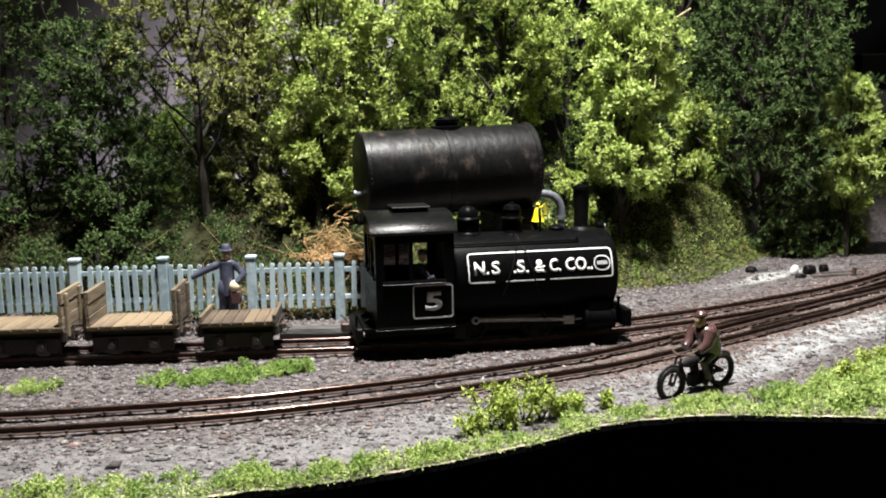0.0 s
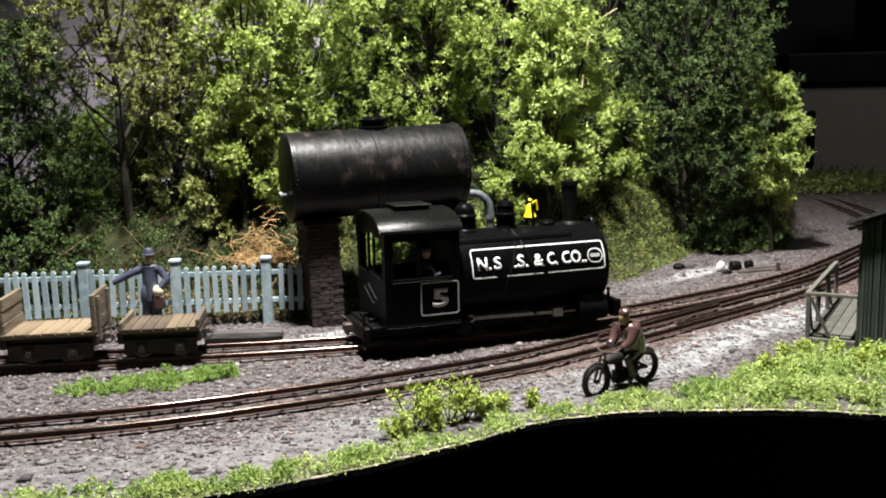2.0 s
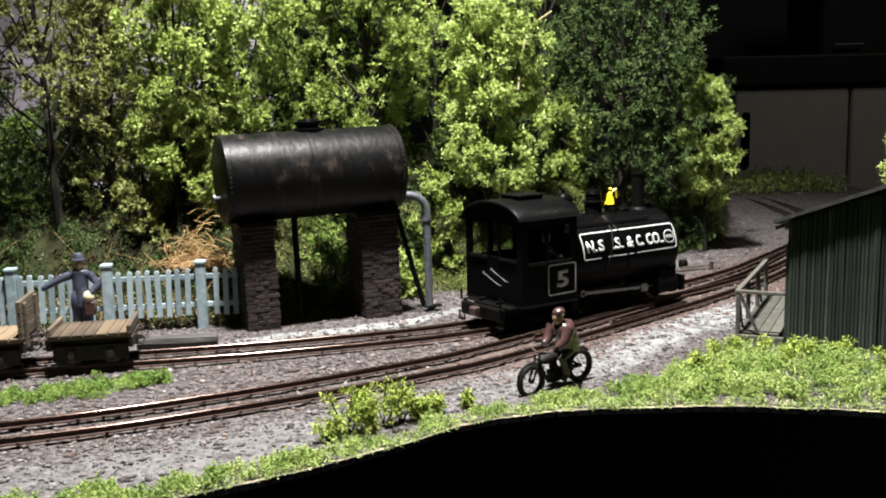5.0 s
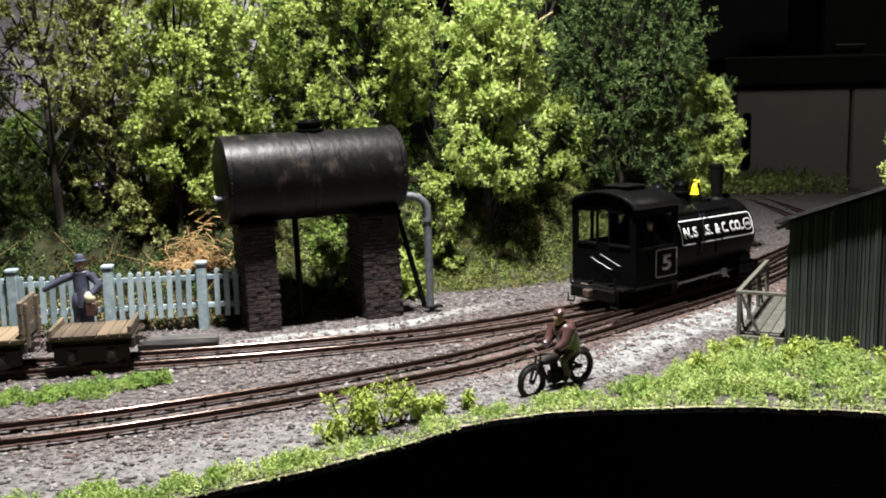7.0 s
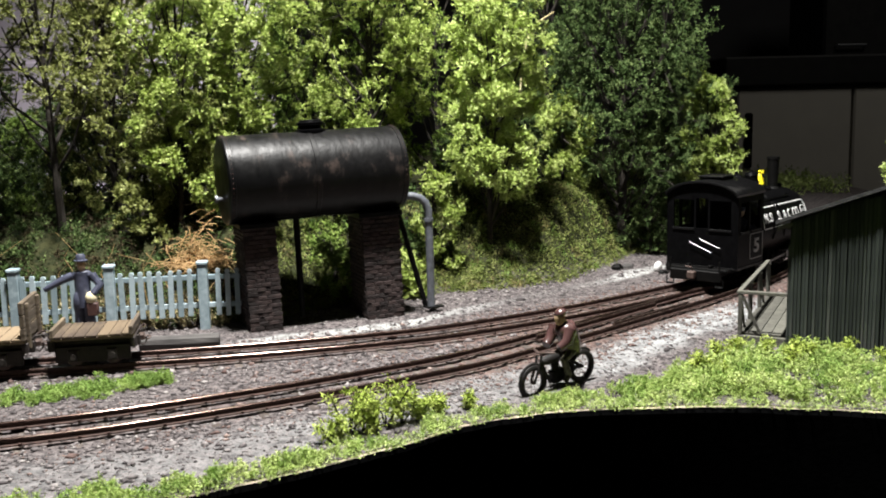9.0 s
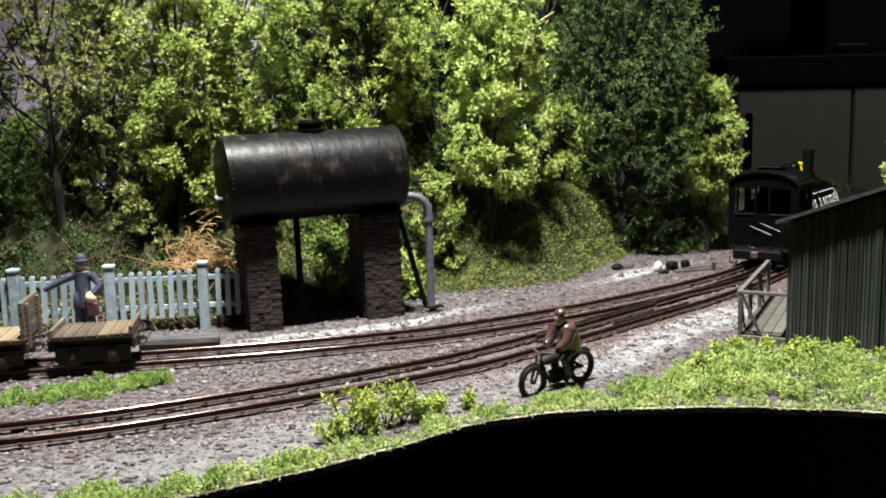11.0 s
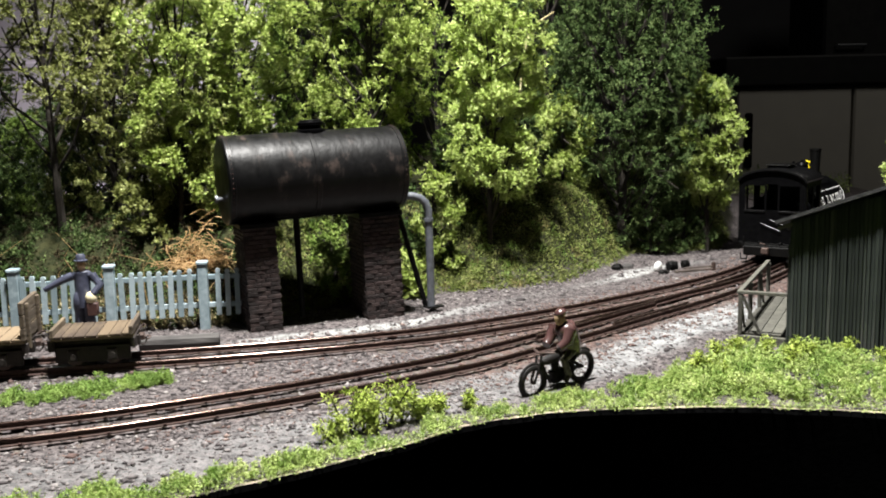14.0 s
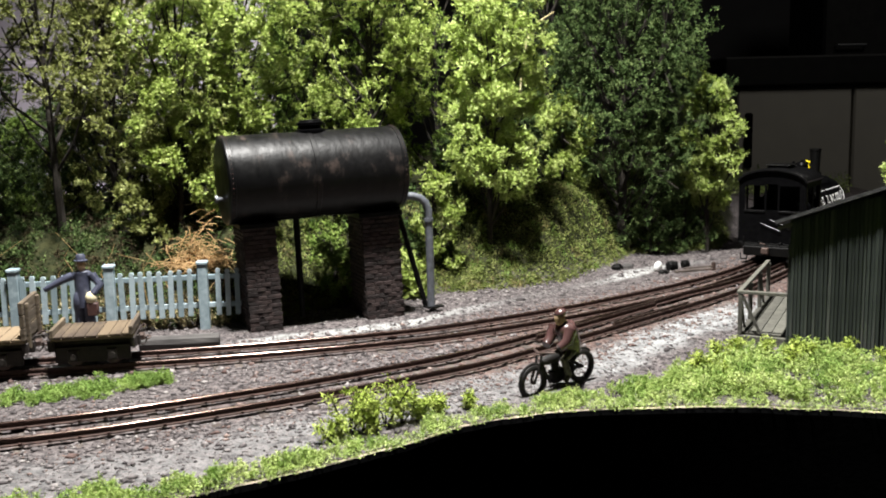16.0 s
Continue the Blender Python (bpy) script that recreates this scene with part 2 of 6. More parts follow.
def lathe(bm, prof, at=(0, 0, 0), axis="z", seg=20, mi=0):
    """prof: (radius, height) from end to end."""
    rings = []
    for r, h in prof:
        ring = []
        for k in range(seg):
            a = 2 * math.pi * k / seg
            c, s = max(r, 0.001) * math.cos(a), max(r, 0.001) * math.sin(a)
            p = {"z": (c, s, h), "x": (h, c, s), "y": (c, h, s)}[axis]
            ring.append(bm.verts.new((Vector(p) + Vector(at)) * MM))
        rings.append(ring)
    for a, b in zip(rings, rings[1:]):
        for k in range(seg):
            bm.faces.new((a[k], a[(k + 1) % seg], b[(k + 1) % seg], b[k])).material_index = mi
    bm.faces.new(rings[0]).material_index = mi
    bm.faces.new(rings[-1]).material_index = mi


def tube(bm, pts, r, seg=8, mi=0, r_end=None):
    pts = [Vector(p) for p in pts]
    rings = []
    n = len(pts)
    side = None
    for i, p in enumerate(pts):
        d = (pts[min(i + 1, n - 1)] - pts[max(i - 1, 0)]).normalized()
        side = d.orthogonal() if side is None else side - d * side.dot(d)
        side.normalize()
        other = d.cross(side)
        rr = r if r_end is None else r + (r_end - r) * i / (n - 1)
        rings.append([bm.verts.new((p + side * (rr * math.cos(2 * math.pi * k / seg)) + other * (rr * math.sin(2 * math.pi * k / seg))) * MM) for k in range(seg)])
    for a, b in zip(rings, rings[1:]):
        for k in range(seg):
            bm.faces.new((a[k], a[(k + 1) % seg], b[(k + 1) % seg], b[k])).material_index = mi
    bm.faces.new(rings[0]).material_index = mi
    bm.faces.new(rings[-1]).material_index = mi


def blob(bm, c, r, seg=12, rings=8, rot=None, mi=0):
    rr = (r, r, r) if isinstance(r, (int, float)) else r
    res = bmesh.ops.create_uvsphere(bm, u_segments=seg, v_segments=rings, radius=1)
    for v in res["verts"]:
        p = Vector((v.co.x * rr[0], v.co.y * rr[1], v.co.z * rr[2]))
        if rot:
            p = rot @ p
        v.co = (p + Vector(c)) * MM
        for f in v.link_faces:
            f.material_index = mi


def torus(bm, c, R, r, axis="y", seg=28, sub=8, mi=0):
    rings = []
    for i in range(seg):
        a = 2 * math.pi * i / seg
        ring = []
        for k in range(sub):
            b = 2 * math.pi * k / sub
            d = R + r * math.cos(b)
            p = (d * math.cos(a), r * math.sin(b), d * math.sin(a))
            ring.append(bm.verts.new((Vector(p) + Vector(c)) * MM))
        rings.append(ring)
    for i in range(seg):
        a, b = rings[i], rings[(i + 1) % seg]
        for k in range(sub):
            bm.faces.new((a[k], a[(k + 1) % sub], b[(k + 1) % sub], b[k])).material_index = mi


def mesh_arrays(name, verts, faces_n, material, n=4):
    """A mesh from vertex and face arrays, all faces with n corners."""
    me = bpy.data.meshes.new(name)
    faces = np.asarray(faces_n, dtype=np.int32)
    me.vertices.add(len(verts))
    me.vertices.foreach_set("co", np.asarray(verts, dtype=np.float32).ravel())
    me.loops.add(faces.size)
    me.loops.foreach_set("vertex_index", faces.ravel())
    me.polygons.add(len(faces))
    me.polygons.foreach_set("loop_start", np.arange(0, faces.size, n, dtype=np.int32))
    me.materials.append(material)
    me.update(calc_edges=True)
    me.validate()
    return me


def unit(n):
    v = rng.normal(size=(n, 3))
    return v / np.linalg.norm(v, axis=1, keepdims=True)


def flake_mesh(name, centres, sizes, material, out=None, wide=0.5, three=False):
    """Small bent pointed leaves at the centres, in metres. out: the way that each one points, loosely."""
    n = len(centres)
    a = unit(n)
    if out is not None:
        a = out + a * 0.55
        a /= np.linalg.norm(a, axis=1, keepdims=True) + 1e-9
    b = np.cross(a, unit(n))
    b /= np.linalg.norm(b, axis=1, keepdims=True) + 1e-9
    c = np.cross(a, b)
    s = sizes[:, None]
    w = wide * rng.uniform(0.6, 1.3, (n, 1))
    k = rng.uniform(-0.3, 0.4, (n, 1))
    if three:
        v = np.stack([centres - a * s * 0.8 + b * s * w, centres - a * s * (0.4 + k) - b * s * w, centres + a * s + c * s * 0.3], 1)
        return mesh_arrays(name, v.reshape(-1, 3), np.arange(n * 3).reshape(n, 3), material, 3)
    v = np.empty((n, 4, 3))
    v[:, 0] = centres - a * s
    v[:, 1] = centres + b * s * w + c * s * 0.3 + a * s * k
    v[:, 2] = centres + a * s
    v[:, 3] = centres - b * s * w * 0.8 + c * s * 0.2 - a * s * k
    f = np.arange(n * 4).reshape(n, 4)
    return mesh_arrays(name, v.reshape(-1, 3), f, material)


# ---------- plan of the layout, in millimetres ----------
def smooth_line(points, n=12, turns=30):
    cp = np.array(points, dtype=float)
    out = []
    for i in range(len(cp) - 1):
        p0, p1, p2, p3 = cp[max(i - 1, 0)], cp[i], cp[i + 1], cp[min(i + 2, len(cp) - 1)]
        for k in range(n):
            t = k / n
            out.append(0.5 * (2 * p1 + (p2 - p0) * t + (2 * p0 - 5 * p1 + 4 * p2 - p3) * t * t + (3 * p1 - p0 - 3 * p2 + p3) * t ** 3))
    out.append(cp[-1])
    out = np.array(out)
    for _ in range(turns):
        out[1:-1] = (out[:-2] + 2 * out[1:-1] + out[2:]) / 4
    return out


SIDING = smooth_line([(-330, 352), (-260, 362), (-200, 373), (-122, 387), (-91, 393), (-52, 403), (-18, 414), (0, 421), (30, 437), (61, 456), (82, 471), (116, 497), (141, 518), (176, 552), (205, 590), (236, 632), (270, 682), (300, 755), (314, 850), (316, 950), (310, 1005)])
MAIN = smooth_line([(-330, 272), (-260, 274), (-200, 281), (-143, 296), (-111, 307), (-77, 323), (-44, 340), (-1, 366), (15, 378), (58, 416), (96, 453), (122, 477), (160, 517), (190, 552), (214, 590), (243, 632)])


def arclen(line):
    return np.r_[0, np.cumsum(np.linalg.norm(np.diff(line, axis=0), axis=1))]


SIDING_S, MAIN_S = arclen(SIDING), arclen(MAIN)


def on_line(line, ss, s):
    return np.array([np.interp(s, ss, line[:, 0]), np.interp(s, ss, line[:, 1])])


def nearness(x, y, line):
    """Distance from points to a line of points."""
    d = np.full(x.shape, 1e9)
    for p in line[::3]:
        d = np.minimum(d, np.hypot(x - p[0], y - p[1]))
    return d


EDGE = smooth_line([(-420, 150), (-300, 178), (-200, 206), (-120, 232), (-71, 252), (-48, 264), (-16, 285), (2, 301), (21, 311), (40, 316), (60, 318), (80, 318), (98, 317), (117, 314), (146, 307), (200, 292), (300, 255), (450, 190)], turns=12)


def edge_y(x):
    return np.interp(x, EDGE[:, 0], EDGE[:, 1])


def foot_y(x):
    return np.interp(x, [-420, -115, -80, -57, 0, 40, 70, 100, 125, 190, 225, 260, 290, 330], [446, 458, 472, 496, 528, 536, 550, 600, 645, 660, 740, 850, 1000, 1150])


def smoothstep(t):
    t = np.clip(t, 0, 1)
    return t * t * (3 - 2 * t)


def wave(x, y, f, ph):
    return np.sin(x * f + ph) * np.cos(y * f * 1.13 + ph * 1.7)


def ground_z(x, y):
    x, y = np.asarray(x, dtype=float), np.asarray(y, dtype=float)
    d = y - foot_y(x)
    rise = 50 * smoothstep((d + 6) / np.interp(x, [-130, -70, 0, 40, 110, 150], [60, 70, 85, 66, 62, 85])) * np.interp(x, [-420, -150, 40, 330], [0.8, 0.9, 1.0, 0.9])
    rough = 0.5 * wave(x, y, 0.11, 0.3) + 0.35 * wave(x, y, 0.27, 1.1) + 0.18 * wave(x, y, 0.71, 2.0)
    far = 4.0 * smoothstep((y - 860) / 120.0)
    return -4.0 + rise + rough * (0.45 + 2.2 * smoothstep(d / 40.0)) + far


def build_ground():
    xs = np.linspace(-420, 450, 300)
    ts = np.r_[np.linspace(0, 0.5, 190), np.linspace(0.505, 1, 70)]
    X = np.repeat(xs[:, None], len(ts), 1)
    Y = edge_y(X) + ts[None, :] * (1150 - edge_y(X))
    Z = ground_z(X, Y)
    nx, ny = X.shape
    idx = np.arange(nx * ny).reshape(nx, ny)
    faces = np.stack([idx[:-1, :-1], idx[1:, :-1], idx[1:, 1:], idx[:-1, 1:]], -1).reshape(-1, 4)
    me = mesh_arrays("ground", np.stack([X, Y, Z], -1).reshape(-1, 3) * MM, faces, M_GROUND)
    me.shade_smooth()
    x, y = X.ravel(), Y.ravel()
    ds, dm = nearness(x, y, SIDING), nearness(x, y, MAIN)
    bed = np.minimum(ds, dm)
    wob = 5 * wave(x, y, 0.09, 0.7) + 4 * wave(x, y, 0.23, 2.2)
    rust = smoothstep((np.interp(x, [-20, 60], [12, 27]) - bed + wob * 0.5) / 9) * np.interp(x, [-150, -60, 20, 200], [0.35, 0.5, 0.9, 0.8]) * smoothstep((640 - y) / 70)
    grass = smoothstep((y - foot_y(x) + wob * 0.7) / 14)
    path = smoothstep((26 - np.abs(y - np.interp(x, [-300, -110, -40, 20, 60, 110, 160], [230, 262, 300, 345, 372, 430, 470]))) / 14 + wob * 0.05)
    strip = smoothstep((np.interp(x, [95, 112, 130], [8, 15, 8]) + wob * 0.35 - np.abs(y - np.interp(x, [-120, -90, -20, 0, 40, 90, 130, 190], [414, 424, 450, 470, 505, 545, 590, 620]))) / 6 + wob * 0.04)
    strip *= smoothstep((x + 118) / 10) * np.interp(x, [-20, 10, 45, 85, 105, 125, 150, 190], [0.9, 0.4, 0.06, 0.1, 0.9, 1.0, 0.2, 0.0])
    dust = np.clip(np.maximum(path * np.interp(x, [-150, -60, 20, 60, 100], [0.3, 0.35, 0.4, 0.7, 1.0]), strip), 0, 1) * smoothstep((bed - 11) / 6)
    col = np.stack([rust, grass, dust, strip * smoothstep((bed - 11.5) / 4)], -1)
    at = me.color_attributes.new("cover", "FLOAT_COLOR", "POINT")
    at.data.foreach_set("color", col.astype(np.float32).ravel())
    ob = new("ground", me)
    tagged(ob, "grey gravelly model railway ground rising to a mossy bank", "ground", kind="structure")
    return ob


ground = build_ground()


def build_fascia():
    bm = bmesh.new()
    rows = []
    for x, y in EDGE[::2]:
        z = float(ground_z(x, y))
        rows.append([bm.verts.new(Vector(p) * MM) for p in ((x, y + 0.3, z - 0.3), (x, y - 1.6, z - 0.4), (x, y - 2.2, z - 2.2), (x, y - 2.2, -170), (x, y + 20, -170))])
    for a, b in zip(rows, rows[1:]):
        for k in range(4):
            bm.faces.new((a[k], b[k], b[k + 1], a[k + 1])).material_index = 1 if k == 0 else 0
    tagged(finish("trim_1", bm, [M_FASCIA, M_EDGE]), "black cloth-covered curved fascia along the layout edge", "fascia", kind="structure")


build_fascia()


def build_table():
    t = thing("layout_table", pose(0, 0.6, -0.85), "dark wooden trestle table carrying the railway layout", "table")
    bm = bmesh.new()
    box(bm, -410, 440, -250, 545, 690, 730, 3)
    part("tabletop", bm, M_FLOOR, t)
    bm = bmesh.new()
    box(bm, -400, 430, -240, 535, 730, 836, 3)
    part("baseboard", bm, M_FLOOR, t)
    for x in (-380, 410):
        for y in (-200, 510):
            bm = bmesh.new()
            box(bm, x - 25, x + 25, y - 25, y + 25, 0, 690, 4)
            part("leg", bm, M_FLOOR, t)


build_table()


def build_room():
    def wall(name, x0, x1, y0, y1, z0, z1, m, label):
        bm = bmesh.new()
        box(bm, x0, x1, y0, y1, z0, z1)
        tagged(finish(name, bm, m), label, name.split("_")[0], kind="structure")

    wall("floor", -2000, 2300, -1500, 2900, -900, -850, M_FLOOR, "dark floor of the unlit room")
    # ceiling and walls close the room, coloured dark so that it stays dim
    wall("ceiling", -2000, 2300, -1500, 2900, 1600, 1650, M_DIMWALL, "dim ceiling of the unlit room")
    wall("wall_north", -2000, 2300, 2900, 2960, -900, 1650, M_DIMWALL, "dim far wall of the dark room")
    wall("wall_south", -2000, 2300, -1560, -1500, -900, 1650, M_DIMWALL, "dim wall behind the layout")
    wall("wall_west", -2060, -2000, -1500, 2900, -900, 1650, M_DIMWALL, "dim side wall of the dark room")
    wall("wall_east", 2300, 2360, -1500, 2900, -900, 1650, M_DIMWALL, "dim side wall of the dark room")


build_room()


def backdrop_board():
    t = thing("backdrop_board", pose(-0.34, 0.735, -0.03), "pale lilac backdrop board standing behind the trees", "backdrop", kind="structure")
    bm = bmesh.new()
    box(bm, -300, 215, 0, 8, 0, 320, 1)
    part("panel", bm, M_LILAC, t)
    bm = bmesh.new()
    box(bm, -300, 215, -1.5, 0, 164, 168, 0.4)
    part("ledge", bm, M_LILAC, t)


backdrop_board()


def kitchen_cabinet(x, w, handle_left):
    t = thing("cabinet", pose(x, 2.2, -0.85), "off-white cabinet with a dark recessed handle in the dim room", "cabinet", "cabinets in the room")
    bm = bmesh.new()
    box(bm, 0, w, 12, 520, 0, 972, 2)
    part("body", bm, M_CABINET, t)
    bm = bmesh.new()
    box(bm, 2, w - 2, -8, 11, 80, 968, 4)
    door = part("door", bm, M_CABINET, t)
    if handle_left:
        bm = bmesh.new()
        box(bm, 18, 36, -14, -8.5, 790, 915, 4)
        part("handle", bm, M_FRAME, door, "dark pull handle")


kitchen_cabinet(0.671, 262, True)
kitchen_cabinet(0.935, 262, False)
kitchen_cabinet(1.199, 262, False)
t = thing("worktop", pose(1.07, 2.455, 0.123), "black worktop lying on the off-white cabinets", "worktop")
bm = bmesh.new()
box(bm, -430, 430, -262, 275, 0, 67, 4)
part("slab", bm, M_WORKTOP, t)
bm = bmesh.new()
box(bm, -430, 430, -275, -263, 2, 65, 3)
part("edge_strip", bm, M_WORKTOP, t)
t = thing("appliance", pose(1.0, 2.45, 0.19), "dark appliance with a thin metal rail on the worktop", "appliance")
bm = bmesh.new()
box(bm, -60, 260, -60, 180, 0, 300, 6)
part("body", bm, M_WORKTOP, t)
bm = bmesh.new()
tube(bm, [(-30, -64, 30), (-30, -72, 30), (40, -72, 30), (40, -64, 30)], 3)
part("rail", bm, M_PIPE, t)


# ---------- track ----------
def sweep_rail(line, offset, s0=0.0, s1=None):
    bm = bmesh.new()
    prof = [(-1.3, -2.6), (-1.3, -2.2), (-0.35, -1.9), (-0.35, -0.9), (-0.62, -0.7), (-0.62, -0.1), (-0.5, 0.0), (0.5, 0.0), (0.62, -0.1), (0.62, -0.7), (0.35, -0.9), (0.35, -1.9), (1.3, -2.2), (1.3, -2.6)]
    ss = arclen(line)
    rings = []
    s1 = ss[-1] if s1 is None else s1
    for s in np.linspace(s0, s1, max(4, int((s1 - s0) / 6))):
        p, q = on_line(line, ss, max(s - 1.5, 0)), on_line(line, ss, min(s + 1.5, ss[-1]))
        d = (q - p) / np.linalg.norm(q - p)
        c = (p + q) / 2
        nx, ny = -d[1], d[0]
        rings.append([bm.verts.new(Vector((c[0] + nx * (offset + a), c[1] + ny * (offset + a), z)) * MM) for a, z in prof])
    k = len(prof)
    for a, b in zip(rings, rings[1:]):
        for i in range(k):
            f = bm.faces.new((a[i], a[(i + 1) % k], b[(i + 1) % k], b[i]))
            f.material_index = 1 if i in (5, 6, 7) else 0
    bm.faces.new(rings[0])
    bm.faces.new(rings[-1])
    return bm


def tie_mesh():
    bm = bmesh.new()
    box(bm, -1.7, 1.7, -15, 15, -1.6, 0, 0.25)
    me = bpy.data.meshes.new("sleeper")
    bm.to_mesh(me)
    bm.free()
    me.materials.append(M_TIE)
    return me


TIE = tie_mesh()


def spike_bumps(line, s0, s1, step):
    bm = bmesh.new()
    ss = arclen(line)
    for s in np.arange(s0, s1, step):
        p, q = on_line(line, ss, s - 1), on_line(line, ss, s + 1)
        d = (q - p) / np.linalg.norm(q - p)
        for off in (-8.75, 8.75):
            for side in (-1.5, 1.5):
                x, y = p[0] - d[1] * (off + side), p[1] + d[0] * (off + side)
                box(bm, x - 0.5, x + 0.5, y - 0.4, y + 0.4, -2.6, -1.7)
    return bm


def track(name, line, label, s0, s1):
    t = thing(name, pose(0, 0, 0), label, "track", kind="structure")
    for off in (-8.75, 8.75):
        part("rail", sweep_rail(line, off, 0.0), [M_RAILSIDE, M_RAILTOP], t)
    part("spikes", spike_bumps(line, s0, s1, 8.5), M_RAILSIDE, t)
    ss = arclen(line)
    for i, s in enumerate(np.arange(s0, s1, 8.5)):
        p, q = on_line(line, ss, max(s - 2, 0)), on_line(line, ss, s + 2)
        a = math.degrees(math.atan2(q[1] - p[1], q[0] - p[0]))
        piece("sleeper", TIE, t, pose(p[0] * MM, p[1] * MM, (-3.7 - 0.45 * random.random()) * MM, 0, 0, a + random.uniform(-2, 2)))
    return t


siding = track("siding_track", SIDING, "rusty narrow-gauge siding rails on weathered sleepers", 10, SIDING_S[-1] - 8)
main = track("main_track", MAIN, "rusty narrow-gauge main rails with shiny heads in gravel", 10, MAIN_S[-1] - 60)
guard_s = MAIN_S[-1] - 265
part("guard_rail", sweep_rail(MAIN, -5.6, guard_s, guard_s + 62), [M_RAILSIDE, M_RAILTOP], main)
part("guard_rail", sweep_rail(MAIN, 5.6, guard_s - 40, guard_s + 50), [M_RAILSIDE, M_RAILTOP], main)


def stones(name, xs, ys, sizes, material, label):
    """Loose stones, each a small uneven lump."""
    n = len(xs)
    base = np.array([(1, 0, 0), (0, 1, 0), (-1, 0, 0), (0, -1, 0), (0, 0, 1), (0, 0, -1)]) * 1.15
    tri = np.array([(0, 1, 4), (1, 2, 4), (2, 3, 4), (3, 0, 4), (1, 0, 5), (2, 1, 5), (3, 2, 5), (0, 3, 5)])
    v = base[None] * rng.uniform(0.6, 1.35, (n, 6, 1)) + rng.normal(size=(n, 6, 3)) * 0.22
    ang = rng.uniform(0, 2 * np.pi, n)
    c, s = np.cos(ang)[:, None], np.sin(ang)[:, None]
    st = rng.uniform(0.6, 1.4, (n, 3)) * np.array([1, 0.85, 0.5])
    v = v * st[:, None, :]
    v = np.stack([v[..., 0] * c - v[..., 1] * s, v[..., 0] * s + v[..., 1] * c, v[..., 2]], -1)
    v = v * sizes[:, None, None]
    z = ground_z(xs, ys) + sizes * 0.15
    v = v + np.stack([xs, ys, z], -1)[:, None, :]
    f = (tri[None] + (np.arange(n) * 6)[:, None, None]).reshape(-1, 3)
    me = mesh_arrays(name, v.reshape(-1, 3) * MM, f, material, 3)
    return tagged(new(name, me), label, "gravel", kind="stuff")


def scatter_gravel():
    n = 84000
    x = rng.uniform(-330, 260, n)
    y = edge_y(x) + 8 + rng.uniform(0, 1, n) * (foot_y(x) - edge_y(x) - 4)
    bed = np.minimum(nearness(x, y, SIDING), nearness(x, y, MAIN))
    keep = rng.uniform(0, 1, n) < np.where(bed < 30, 0.8, 0.42)
    keep &= np.minimum(np.abs(nearness(x, y, SIDING) - 8.75), np.abs(nearness(x, y, MAIN) - 8.75)) > 1.9
    x, y = x[keep], y[keep]
    size = np.clip(rng.lognormal(-0.8, 0.5, len(x)), 0.2, 2.0)
    red = (rng.uniform(0, 1, len(x)) < np.interp(x, [-160, 0, 60, 200], [0.12, 0.3, 0.65, 0.6])) & (np.minimum(nearness(x, y, SIDING), nearness(x, y, MAIN)) < 34)
    stones("gravel", x[~red], y[~red], size[~red], M_STONE, "loose grey ballast stones round the tracks")
    stones("gravel", x[red], y[red], size[red], M_REDSTONE, "loose rust-red ballast stones round the switch")


scatter_gravel()


# ---------- greenery ----------
def tuft_points(centres, per, spread):
    """Leaf places round each tuft's centre, and the way outwards."""
    n = len(centres)
    d = rng.normal(size=(n * per, 3))
    p = np.repeat(centres, per, 0) + d * np.repeat(spread, per)[:, None]
    return p, d / (np.linalg.norm(d, axis=1, keepdims=True) + 1e-9)


def sprig_points(centres, reach, arms=7, per=9):
    """Leaf places along the short arms of starry sprigs, and the way that each leaf points."""
    n = len(centres)
    d = rng.normal(size=(n, arms, 3)) + np.array([0, 0, 0.25])
    d /= np.linalg.norm(d, axis=2, keepdims=True)
    along = np.linspace(0.15, 1.0, per)[None, None, :, None] * rng.uniform(0.6, 1.15, (n, arms, 1, 1))
    r = reach[:, None, None, None]
    p = centres[:, None, None, :] + d[:, :, None, :] * along * r + rng.normal(size=(n, arms, per, 3)) * r * 0.085
    return p.reshape(-1, 3), np.repeat(d.reshape(-1, 3), per, 0)


